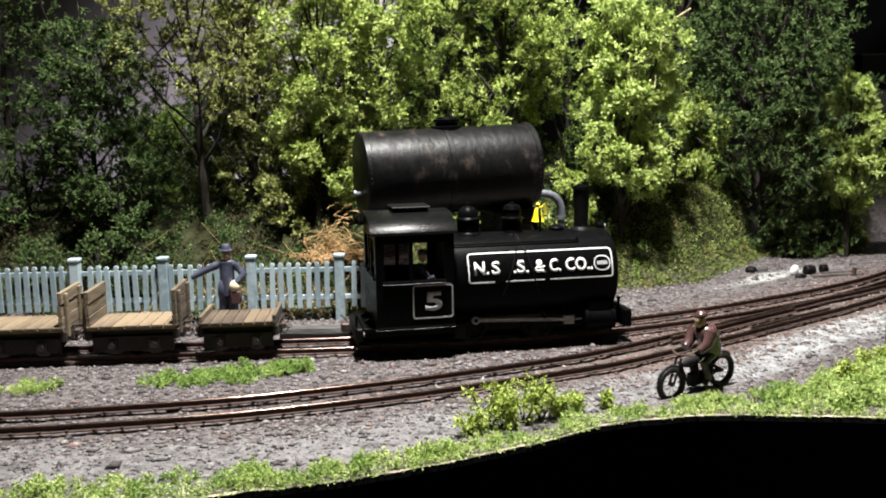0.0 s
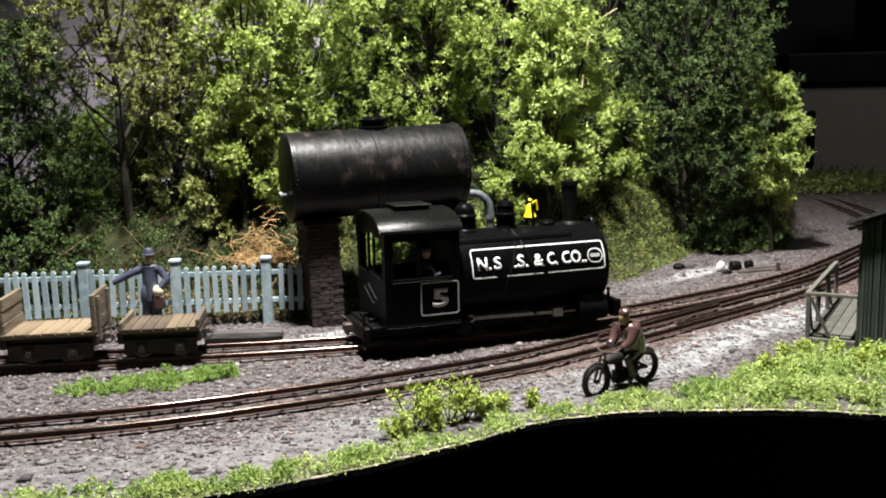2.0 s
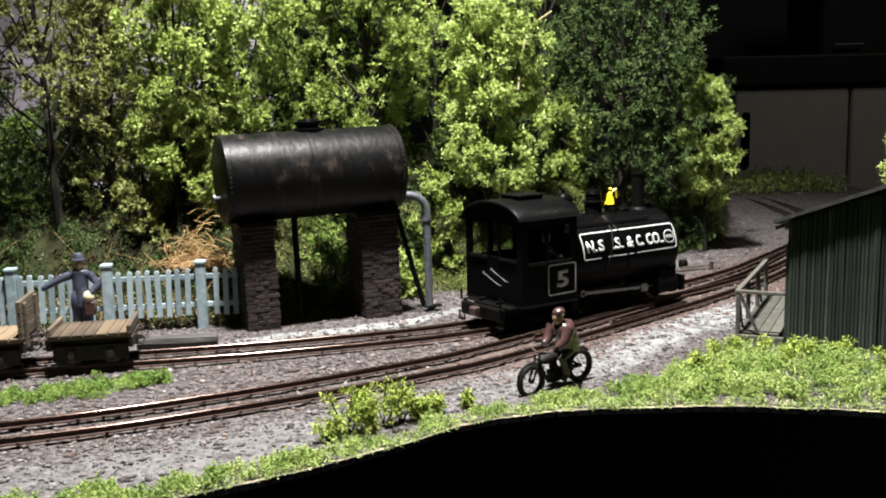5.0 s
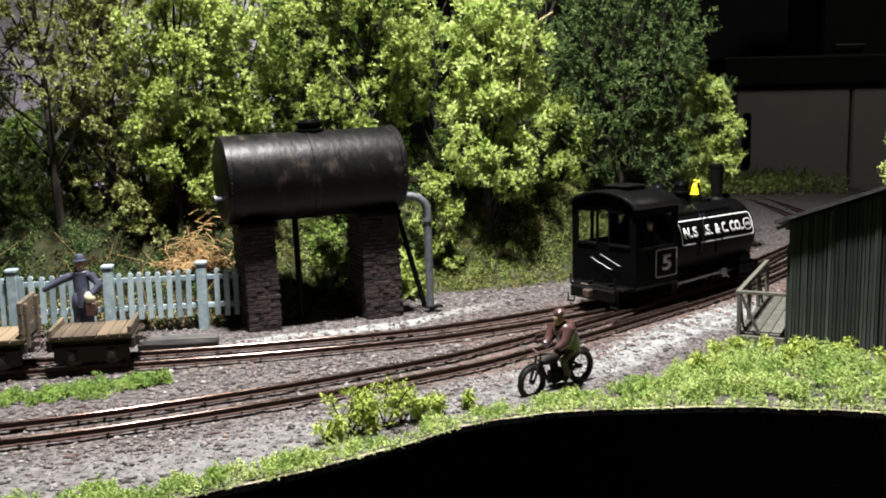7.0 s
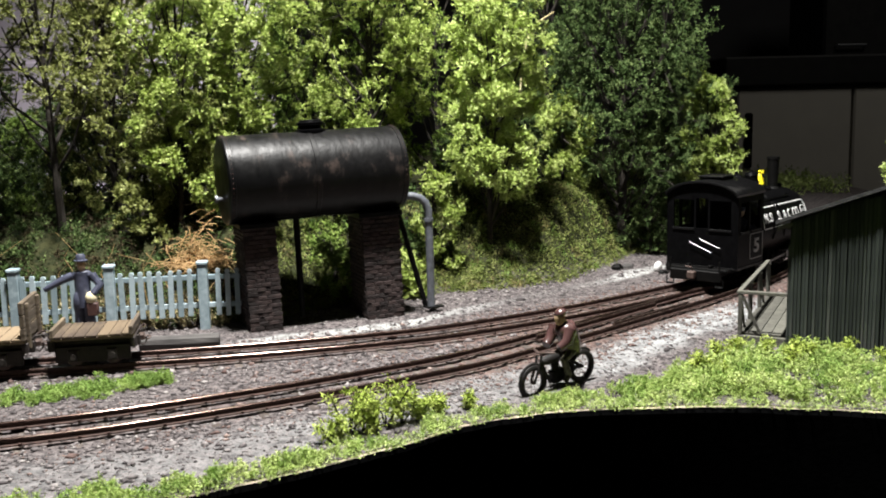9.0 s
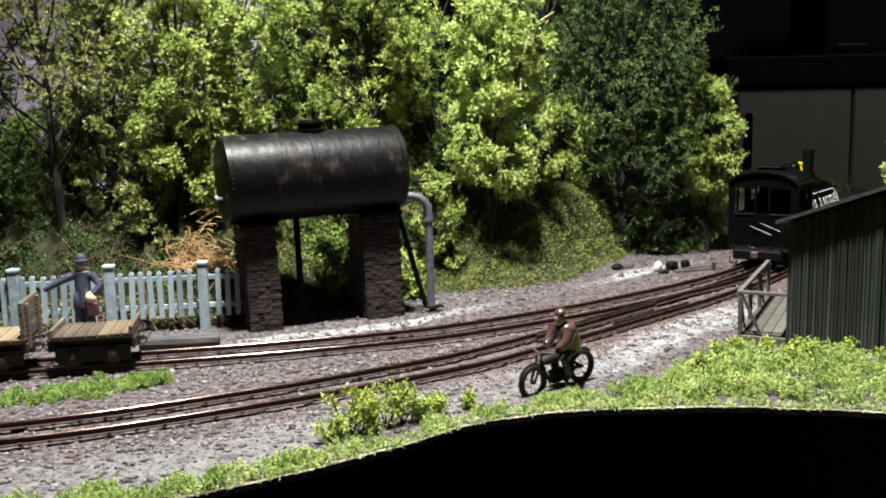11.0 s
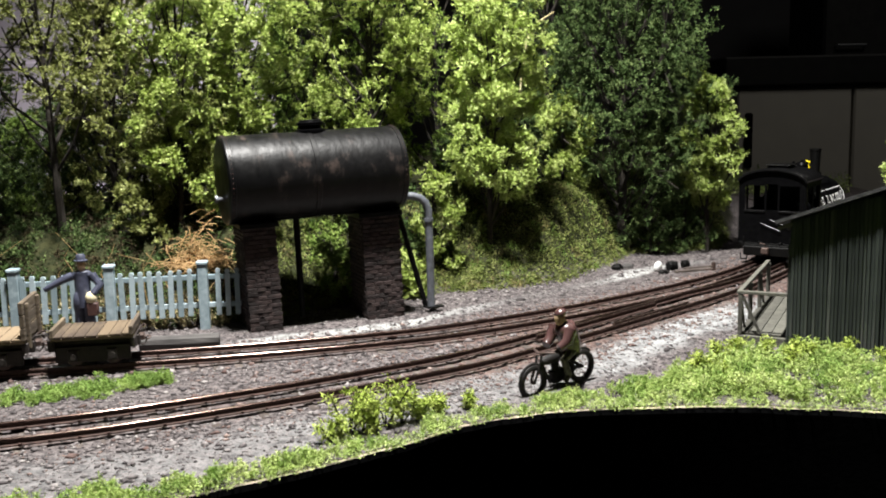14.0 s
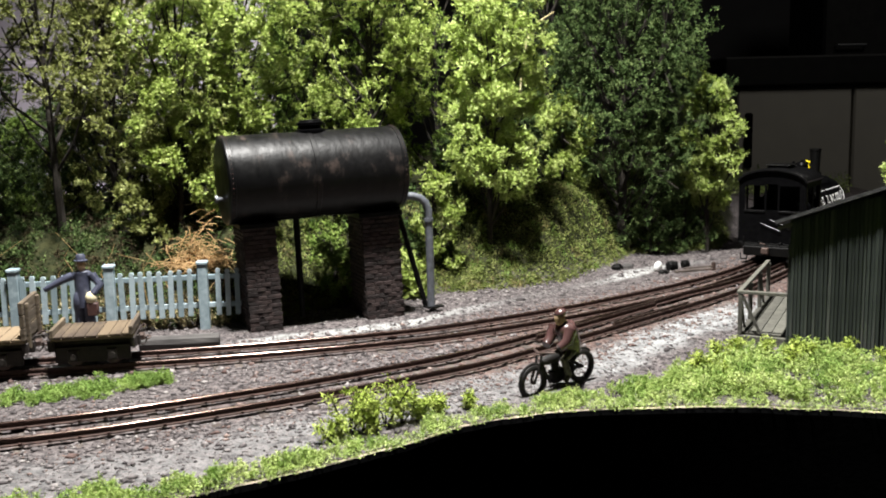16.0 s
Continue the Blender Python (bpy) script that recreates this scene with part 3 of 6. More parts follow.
def tree(x, y, height, width, material, label, base=0.25, tufts=1500, leaf=1.12, lobes=16, depth=0.8, seed=1, sparse=0.0, name="tree", category="tree"):
    """A tree: trunk and limbs, and a crown of leafy tufts. Millimetres."""
    r = np.random.default_rng(seed)
    z0 = float(ground_z(x, y)) - 2
    t = thing(name, pose(x * MM, y * MM, z0 * MM), label, category, "trees on the bank")
    lean = r.normal(size=2) * width * 0.05
    bm = bmesh.new()
    trunk = [(lean[0] * k * k + 1.2 * math.sin(3 * k + seed), lean[1] * k * k, height * 0.9 * k) for k in np.linspace(0, 1, 9)]
    tube(bm, trunk, max(1.5, width * 0.026), 7, r_end=0.5)
    cs, rs = [], []
    for i in range(lobes):
        h = base + (1 - base) * (i + 0.5) / lobes
        env = math.sin(math.pi * min(1, (h - base) / (1 - base) * 0.72 + 0.2)) ** 0.45
        a = i * 2.4 + r.uniform(-0.5, 0.5)
        d = width * 0.5 * env * r.uniform(0.35, 0.8)
        c = np.array([math.cos(a) * d + lean[0], math.sin(a) * d * depth + lean[1], height * h])
        cs.append(c)
        rs.append(width * r.uniform(0.13, 0.25) * (0.6 + 0.4 * env))
        k = max(0.1, h - 0.22)
        b0 = Vector((lean[0] * k * k, lean[1] * k * k, height * 0.9 * k))
        mid = (b0 + Vector(c)) / 2 + Vector((0, 0, -height * 0.03))
        tube(bm, [b0, mid, Vector(c)], max(0.6, width * 0.011), 5, r_end=0.3)
        for _ in range(3):
            e = Vector(c) + Vector(r.normal(size=3)) * rs[-1] * 0.7
            tube(bm, [mid.lerp(Vector(c), 0.6), e], 0.45, 4, r_end=0.2)
    part("trunk", bm, M_BARK, t)
    cs, rs = np.array(cs), np.array(rs)
    pick = r.integers(0, lobes, tufts)
    u = r.normal(size=(tufts, 3))
    u /= np.linalg.norm(u, axis=1, keepdims=True)
    rad = r.uniform(0.45, 1.25, tufts) ** 0.5
    pts = cs[pick] + u * (rs[pick] * rad)[:, None] * np.array([1, depth, 0.9])
    q = pts * 0.13 + seed
    hole = np.sin(q[:, 0] + 1.3 * np.sin(q[:, 2])) * np.sin(q[:, 1] + q[:, 2] * 0.8) + 0.5 * np.sin(2.3 * q[:, 0]) * np.sin(2.1 * q[:, 2])
    pts = pts[hole > -0.42 + sparse]
    p, d = sprig_points(pts, r.uniform(2.8, 5.0, len(pts)) * leaf)
    me = flake_mesh("crown", p * MM, rng.uniform(0.5, 1.0, len(p)) * leaf * MM, material, d, 0.6, True)
    c = new("crown", me)
    c.parent = t
    return t


TREES = (
    # x, y, height, width, leaf, label, crown base, tufts, lobes, sparse
    (-268, 514, 108, 82, M_DARKLEAF, "dense dark green model tree on the bank", 0.08, 4600, 26, 0.0),
    (-335, 545, 190, 100, M_DARKLEAF, "tall dark green model tree on the bank", 0.08, 2400, 22, 0.0),
    (-228, 600, 72, 80, M_DARKLEAF, "dark green model tree in shade", 0.05, 2200, 20, 0.0),
    (-183, 540, 165, 84, M_OLIVELEAF, "airy olive green model tree with open twigs", 0.05, 2800, 24, 0.05),
    (-150, 600, 150, 90, M_MIDLEAF, "mid green model tree in the second row", 0.05, 2400, 22, 0.0),
    (-140, 520, 70, 50, M_OLIVELEAF, "low olive green model tree behind the fence", 0.1, 1300, 14, 0.0),
    (-112, 550, 175, 86, M_LIGHTLEAF, "tall light green model tree behind the fence", 0.12, 3800, 26, 0.0),
    (-78, 610, 190, 90, M_MIDLEAF, "tall mid green model tree behind the tank", 0.05, 3000, 24, 0.0),
    (-42, 575, 178, 92, M_LIGHTLEAF, "broad light green model tree behind the tank", 0.12, 3800, 26, 0.0),
    (-2, 625, 175, 80, M_MIDLEAF, "mid green model tree in the second row", 0.05, 2400, 22, 0.0),
    (29, 561, 146, 72, M_BRIGHTLEAF, "bright yellow-green model tree on the bank", 0.26, 3800, 26, -0.05),
    (122, 650, 185, 128, M_DARKLEAF, "wide dark green model tree with a forked trunk", 0.22, 7600, 40, 0.0),
    (72, 668, 165, 92, M_DARKLEAF, "dark green model tree in shade", 0.08, 3600, 22, 0.0),
    (160, 690, 175, 80, M_DARKLEAF, "dark green model tree at the end of the bank", 0.05, 2200, 20, 0.0),
    (80, 634, 58, 44, M_LIGHTLEAF, "low green model tree on the bank crest", 0.1, 1400, 14, 0.0),
    (179, 648, 120, 44, M_BRIGHTLEAF, "young bright green model tree beside the track", 0.3, 2400, 20, 0.0),
    (-196, 610, 185, 90, M_OLIVELEAF, "olive model tree in the second row", 0.1, 2400, 24, 0.0),
    (-130, 640, 185, 100, M_MIDLEAF, "mid green model tree in the third row", 0.1, 2400, 24, 0.0),
    (-262, 590, 58, 66, M_MIDLEAF, "low mid green model tree before the backdrop", 0.05, 1600, 16, 0.0),
    (-200, 503, 150, 96, M_OLIVELEAF, "olive model tree leaning over the fence", 0.45, 1500, 18, 0.05),
    (-137, 506, 140, 62, M_LIGHTLEAF, "light green model tree leaning over the fence", 0.14, 2300, 20, 0.05),
    (-262, 672, 64, 80, M_DARKLEAF, "dark green model tree close to the backdrop", 0.02, 2200, 20, -0.1),
    (-205, 668, 96, 76, M_DARKLEAF, "dark green model tree close to the backdrop", 0.02, 2200, 20, -0.1),
    (-150, 674, 110, 80, M_DARKLEAF, "dark green model tree close to the backdrop", 0.02, 2200, 20, -0.1),
    (-98, 668, 120, 80, M_DARKLEAF, "dark green model tree close to the backdrop", 0.02, 2200, 20, -0.1),
    (303, 612, 112, 46, M_BRIGHTLEAF, "bright green model tree behind the shed", 0.3, 1600, 16, 0.0),
)
DENSER = {M_LIGHTLEAF: 1.35, M_BRIGHTLEAF: 1.3, M_OLIVELEAF: 1.15}
for i, (tx, ty, th, tw, tm, tl, tb, tn, tlo, tsp) in enumerate(TREES):
    tree(tx, ty, th, tw, tm, tl, tb, int(tn * 0.42 * DENSER.get(tm, 0.85)), leaf=1.0, lobes=int(tlo * 0.9), seed=3 + 2 * i, sparse=tsp)


def bush(x, y, w, h, material, label, seed, n=420, leaf=1.0):
    t = tree(x, y, h, w, material, label, 0.05, int(n * 0.34), leaf, 10, 0.8, seed, -0.2, "bush", "bush")
    t["group"] = "bushes"
    return t


# three dark bushes added as darkness where the bank is only in shade
bush(28, 604, 66, 50, M_DARKLEAF, "added dark green bush filling the shaded hollow of the bank", 47, 900)
bush(142, 644, 52, 40, M_DARKLEAF, "added dark green bush standing in for shade below the trees", 48, 700)
bush(168, 662, 50, 46, M_DARKLEAF, "added dark green bush standing in for shade below the trees", 49, 700)
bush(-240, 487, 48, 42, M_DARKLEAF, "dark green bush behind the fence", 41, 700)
bush(-156, 496, 30, 26, M_OLIVELEAF, "light green bush behind the fence", 43, 420)
bush(-6, 545, 30, 60, M_LIGHTLEAF, "light green bush beside the tank pipe", 44, 700)
bush(-58, 508, 50, 30, M_MIDLEAF, "green bush growing behind the brick pillars", 46, 900)
bush(-28, 516, 40, 24, M_LIGHTLEAF, "light green bush growing behind the brick pillars", 50, 600)
# undergrowth in dark leaf, which also stands in for the trees' shade
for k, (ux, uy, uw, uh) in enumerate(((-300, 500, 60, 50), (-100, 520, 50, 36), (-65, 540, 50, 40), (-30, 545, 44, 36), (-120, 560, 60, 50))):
    bush(ux, uy, uw, uh, M_DARKLEAF, "dark green undergrowth, its dark leaves standing in for tree shade", 60 + k, 520)


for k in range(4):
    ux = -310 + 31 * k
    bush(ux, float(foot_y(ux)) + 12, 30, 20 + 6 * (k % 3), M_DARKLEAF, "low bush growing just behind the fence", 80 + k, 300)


def foam(name, x, y, lift, sizes, material, label, per=6, spread=1.0, category="grass"):
    z = ground_z(x, y) + lift
    p, d = tuft_points(np.stack([x, y, z], -1), per, np.full(len(x), spread))
    p[:, 2] = np.maximum(p[:, 2], np.repeat(ground_z(x, y), per) - 0.3)
    me = flake_mesh(name, p * MM, np.repeat(sizes, per) * rng.uniform(0.6, 1.2, len(p)) * MM, material, d, 0.45)
    return tagged(new(name, me), label, category, kind="stuff")


def clumps(name, cx, cy, cr, ch, material, label, dens=1.15, per=36, size=0.36):
    """Foam clumps: uneven mounds of small tufts on the ground."""
    pts = []
    for x, y, r, h in zip(cx, cy, cr, ch):
        n = max(5, int(dens * r * r))
        u = rng.normal(size=(n, 3))
        u[:, 2] = np.abs(u[:, 2])
        u /= np.linalg.norm(u, axis=1, keepdims=True)
        u *= rng.uniform(0.55, 1.1, (n, 1))
        px, py = x + u[:, 0] * r, y + u[:, 1] * r
        pts.append(np.stack([px, py, ground_z(px, py) + u[:, 2] * h], -1))
    pts = np.concatenate(pts)
    p, d = sprig_points(pts, rng.uniform(0.9, 2.1, len(pts)) * size / 0.38, 8, max(2, per // 6))
    me = flake_mesh(name, p * MM, rng.uniform(0.55, 1.2, len(p)) * size * MM, material, d, 0.6, True)
    return tagged(new(name, me), label, "grass", kind="stuff")


def edge_grass():
    n = 640
    x = np.r_[rng.uniform(-330, 95, 420), rng.uniform(60, 330, n - 420)]
    w = np.interp(x, [-330, -150, -60, -20, 30, 60, 100, 140, 330], [24, 17, 11, 9, 9, 14, 46, 66, 74])
    d = rng.uniform(0, 1, n) ** np.interp(x, [40, 100], [1.0, 0.8])
    r = rng.uniform(1.8, 4.6, n) * np.interp(x, [20, 110], [0.8, 1.15])
    y = edge_y(x) + r * 0.45 + d * w
    h = r * rng.uniform(0.7, 1.35, n)
    keep = (nearness(x, y, MAIN) > 15 + r) & (wave(x, y, 0.17, 0.4) + 0.5 * wave(x, y, 0.41, 1.3) > np.interp(x, [-60, -20, 40, 80], [-0.75, -0.2, -0.2, -0.9]))
    keep &= (y < 400 + r - (x - 123) * 0.5) | (x < 118)
    x, y, r, h, d = x[keep], y[keep], r[keep], h[keep], d[keep]
    dark = rng.uniform(0, 1, len(x)) + 0.4 * wave(x, y, 0.09, 2) + 0.35 * (1 - d) > 0.95
    clumps("grass", x[~dark], y[~dark], r[~dark], h[~dark], M_GRASS, "light green foam grass along the layout edge")
    clumps("grass", x[dark], y[dark], r[dark], h[dark], M_DARKGRASS, "deeper green foam grass along the layout edge")
    n = 330
    x = rng.uniform(88, 330, n)
    y = edge_y(x) + 6 + rng.uniform(0, 1, n) * np.interp(x, [88, 110, 140, 330], [22, 60, 70, 74])
    r = rng.uniform(3.2, 7.0, n)
    keep = (nearness(x, y, MAIN) > 20 + r) & ((y < 396 - (x - 123) * 0.5) | (x < 112)) & (y < 300 + (x - 60) * 1.3)
    x, y, r = x[keep], y[keep], r[keep]
    lo = rng.uniform(0, 1, len(x)) < 0.22
    clumps("grass", x[~lo], y[~lo], r[~lo], r[~lo] * rng.uniform(0.8, 1.5, (~lo).sum()), M_GRASS, "thick bushy light green grass before the shed", 0.6, 36, 0.46)
    clumps("grass", x[lo], y[lo], r[lo], r[lo] * rng.uniform(0.7, 1.2, lo.sum()), M_DARKGRASS, "thick deeper green grass before the shed", 0.6, 36, 0.46)
    m = 3600
    x = rng.uniform(-330, 330, m)
    y = edge_y(x) + rng.uniform(-0.4, 1, m) ** 1.0 * np.interp(x, [-60, 20, 70, 110], [7, 5, 9, 30])
    y = np.maximum(y, edge_y(x) - rng.uniform(0.2, 1.6, m))
    foam("grass", x, y, rng.uniform(0, 0.8, m), np.full(m, 0.5), M_GRASS, "thin scatter of green grass on the verge", 12, 0.9)


def between_grass():
    for n, x0, x1, m, label in ((120, -166, -108, M_DARKGRASS, "green grass tuft between the two tracks"), (40, -250, -198, M_GRASS, "yellow-green grass tuft between the two tracks")):
        x = rng.uniform(x0, x1, n)
        mid = np.interp(x, [-260, -210, -150, -107], [312, 326, 344, 362])
        y = mid + rng.normal(size=n) * 4.2 * np.interp(x, [-210, -160, -125, -107], [0.9, 1, 0.9, 0.3])
        r = rng.uniform(1.6, 3.8, n)
        keep = (nearness(x, y, MAIN) > 12 + r) & (nearness(x, y, SIDING) > 12 + r)
        clumps("grass", x[keep], y[keep], r[keep], r[keep] * rng.uniform(0.8, 1.3, keep.sum()), m, label, 1.5, 36, 0.36)


def bank_moss():
    n = 12000
    x = rng.uniform(-105, 215, n)
    y = foot_y(x) - 2 + rng.uniform(0, 1, n) ** 1.2 * 92
    y = np.minimum(y, 1120)
    foam("moss", x, y, rng.uniform(0.0, 1.2, n), np.full(n, 0.9), M_MOSS, "olive moss and scatter covering the bank", 7, 1.4, "moss")
    n = 900
    x = rng.uniform(215, 420, n)
    y = rng.uniform(980, 1130, n)
    foam("grass", x, y, rng.uniform(0, 16, n), np.full(n, 2.0), M_GRASS, "light green grass mound far along the track", 9, 3.0)


def bank_clumps():
    n = 620
    x = rng.uniform(-115, 205, n)
    y = foot_y(x) + rng.uniform(-1, 85, n)
    r = rng.uniform(1.4, 4.2, n)
    pick = rng.integers(0, 3, n)
    for k, m, label in ((0, M_MOSS, "olive moss clumps on the bank"), (1, M_DARKGRASS, "green moss clumps on the bank"), (2, M_BROWNMOSS, "brownish dead moss clumps on the bank")):
        q = pick == k
        clumps("moss", x[q], y[q], r[q], r[q] * 0.55, m, label, 0.9, 12, 0.55)


bank_clumps()


def shade_clumps():
    """Dark leafy clumps on the bank behind the fence; their dark colour stands in for shade."""
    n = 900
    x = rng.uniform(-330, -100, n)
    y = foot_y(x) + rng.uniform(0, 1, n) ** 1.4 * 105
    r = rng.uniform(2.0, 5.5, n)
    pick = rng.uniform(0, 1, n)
    for lo, hi, m, label in ((0.0, 0.6, M_DARKLEAF, "added dark green clumps standing in for shade on the bank"), (0.6, 1.0, M_SHADEBROWN, "added dark brown clumps standing in for shade on the bank")):
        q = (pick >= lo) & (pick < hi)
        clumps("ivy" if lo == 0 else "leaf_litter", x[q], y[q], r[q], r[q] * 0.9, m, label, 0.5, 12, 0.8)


shade_clumps()


def dead_grass():
    n = 90
    x = rng.uniform(-215, -100, n)
    y = foot_y(x) + rng.uniform(-3, 10, n)
    r = rng.uniform(2, 4.5, n)
    clumps("dead_grass", x, y, r, r * 1.5, M_DRY, "beige dead grass behind the fence", 0.6, 18, 0.8)


dead_grass()
edge_grass()
between_grass()
bank_moss()


def weed(x, y, h, seed):
    r = np.random.default_rng(seed)
    z0 = float(ground_z(x, y)) - 0.5
    t = thing("weed", pose(x * MM, y * MM, z0 * MM), "leggy bright green weed growing by the gravel", "weed", "weeds by the track")
    bm = bmesh.new()
    pts = []
    for i in range(4):
        e = Vector((r.normal() * h * 0.24, r.normal() * h * 0.18, h * r.uniform(0.7, 1.0)))
        tube(bm, [(0, 0, 0), e * 0.5 + Vector((r.normal() * 0.6, 0, 0)), e], 0.35, 5, r_end=0.18)
        for k in np.linspace(0.35, 1.0, 12):
            pts.append(np.array(e) * k + r.normal(size=3) * h * 0.085)
    part("stem", bm, M_BARK, t)
    p, d = tuft_points(np.array(pts), 17, np.full(len(pts), 0.8))
    c = new("leaves", flake_mesh("leaves", p * MM, rng.uniform(0.45, 0.9, len(p)) * MM, M_WEED, d, 0.42))
    c.parent = t


for wx, wy, wh, ws in ((-31, 295, 18, 1), (-27, 299, 14, 2), (-20, 303, 16, 3), (-15, 306, 13, 4), (-24, 298, 9, 21), (-9, 310, 8, 5), (-3, 314, 7, 6), (8, 320, 6, 7), (-36, 289, 8, 8), (96, 352, 10, 9), (108, 368, 10, 10), (118, 378, 9, 11), (128, 374, 10, 12), (141, 370, 9, 13), (156, 364, 10, 14), (104, 345, 8, 15), (133, 358, 9, 16), (168, 350, 10, 17)):
    weed(wx, wy, wh, ws)


def straw_heap():
    z = float(ground_z(-129, 482)) + 17
    t = thing("straw_heap", pose(-0.125, 0.482, z * MM), "heap of tangled orange dry straw behind the fence", "straw")
    bm = bmesh.new()
    r = np.random.default_rng(4)
    for i in range(460):
        a = r.uniform(0, 6.28)
        l = r.uniform(6, 16)
        c = Vector((r.normal() * 7, r.normal() * 4.5, -16 + abs(r.normal()) * 14 * math.exp(-0.01 * i)))
        d = Vector((math.cos(a), math.sin(a) * 0.6, r.normal() * 0.35))
        n = Vector((r.normal(), r.normal(), 1.2)) * l * 0.18
        tube(bm, [c - d * l * 0.5, c - d * l * 0.15 + n, c + d * l * 0.2 + n, c + d * l * 0.5], 0.2, 3)
    part("straw", bm, M_STRAW, t)


straw_heap()


def grass_stems():
    t = thing("dry_stem", pose(0.0, 0, 0), "single pale dry grass stem standing among the trees", "stem", "dry stems")
    bm = bmesh.new()
    tube(bm, [(47, 600, 70), (51, 603, 118), (55, 606, 139), (62, 608, 149), (72, 610, 155)], 0.55, 5, r_end=0.45)
    part("stalk", bm, M_STEM, t)
    r = np.random.default_rng(9)
    for k in range(9):
        x, y = r.uniform(-235, -95), r.uniform(462, 476)
        z = float(ground_z(x, y))
        t = thing("dry_stem", pose(x * MM, y * MM, z * MM), "bent brown dry stem behind the fence", "stem", "dry stems")
        bm = bmesh.new()
        tube(bm, [(0, 0, -1), (r.normal() * 2, 0, 10), (r.normal() * 6, r.normal() * 3, 20), (r.normal() * 9, r.normal() * 4, 22 + r.uniform(0, 10))], 0.22, 4, r_end=0.12)
        part("stalk", bm, M_STRAW, t)


grass_stems()


# ---------- water tank on brick pillars ----------
def brick_mesh(w, h, d, seed):
    r = random.Random(seed)
    bm = bmesh.new()
    box(bm, -w / 2, w / 2, -d / 2, d / 2, -h / 2, h / 2)
    for v in bm.verts:
        v.co += Vector((r.uniform(-1, 1), r.uniform(-1, 1), r.uniform(-1, 1))) * 0.16 * MM
    bmesh.ops.bevel(bm, geom=bm.edges[:], offset=0.16 * MM, segments=1, affect="EDGES")
    me = bpy.data.meshes.new("brick")
    bm.to_mesh(me)
    bm.free()
    me.materials.append(M_BRICK)
    return me


BRICKS = [brick_mesh(4.1, 1.75, 1.6, k) for k in range(5)]


def pillar(parent, u0, u1, depth, top):
    bm = bmesh.new()
    box(bm, u0 + 0.5, u1 - 0.5, 0.5, depth - 0.5, -3, top)
    p = part("pillar", bm, M_MORTAR, parent, "sooty dark red brick pillar")
    course = 2.05
    rows = int((top + 1) / course)
    for i in range(rows):
        z = -1 + course * (i + 0.5)
        shift = 2.2 if i % 2 else 0.0
        for x in np.arange(u0 + 2.2 - shift, u1, 4.4):
            x = min(max(x, u0 + 2.0), u1 - 2.0)
            for y in (0.3,):
                piece("brick", BRICKS[random.randrange(5)], p, pose(x * MM, (y + (0.4 if y < 5 else -0.4) + random.uniform(-0.15, 0.1)) * MM, z * MM, random.uniform(-2, 2), random.uniform(-2, 2), 0))

        for y in np.arange(2.4 + (2.2 if i % 2 else 0), depth - 1, 4.4):
            for x, a in ((u0 + 0.7, 90), (u1 - 0.7, 90)):
                piece("brick", BRICKS[random.randrange(5)], p, pose((x + random.uniform(-0.15, 0.15)) * MM, y * MM, z * MM, 0, random.uniform(-2, 2), a))

    return p


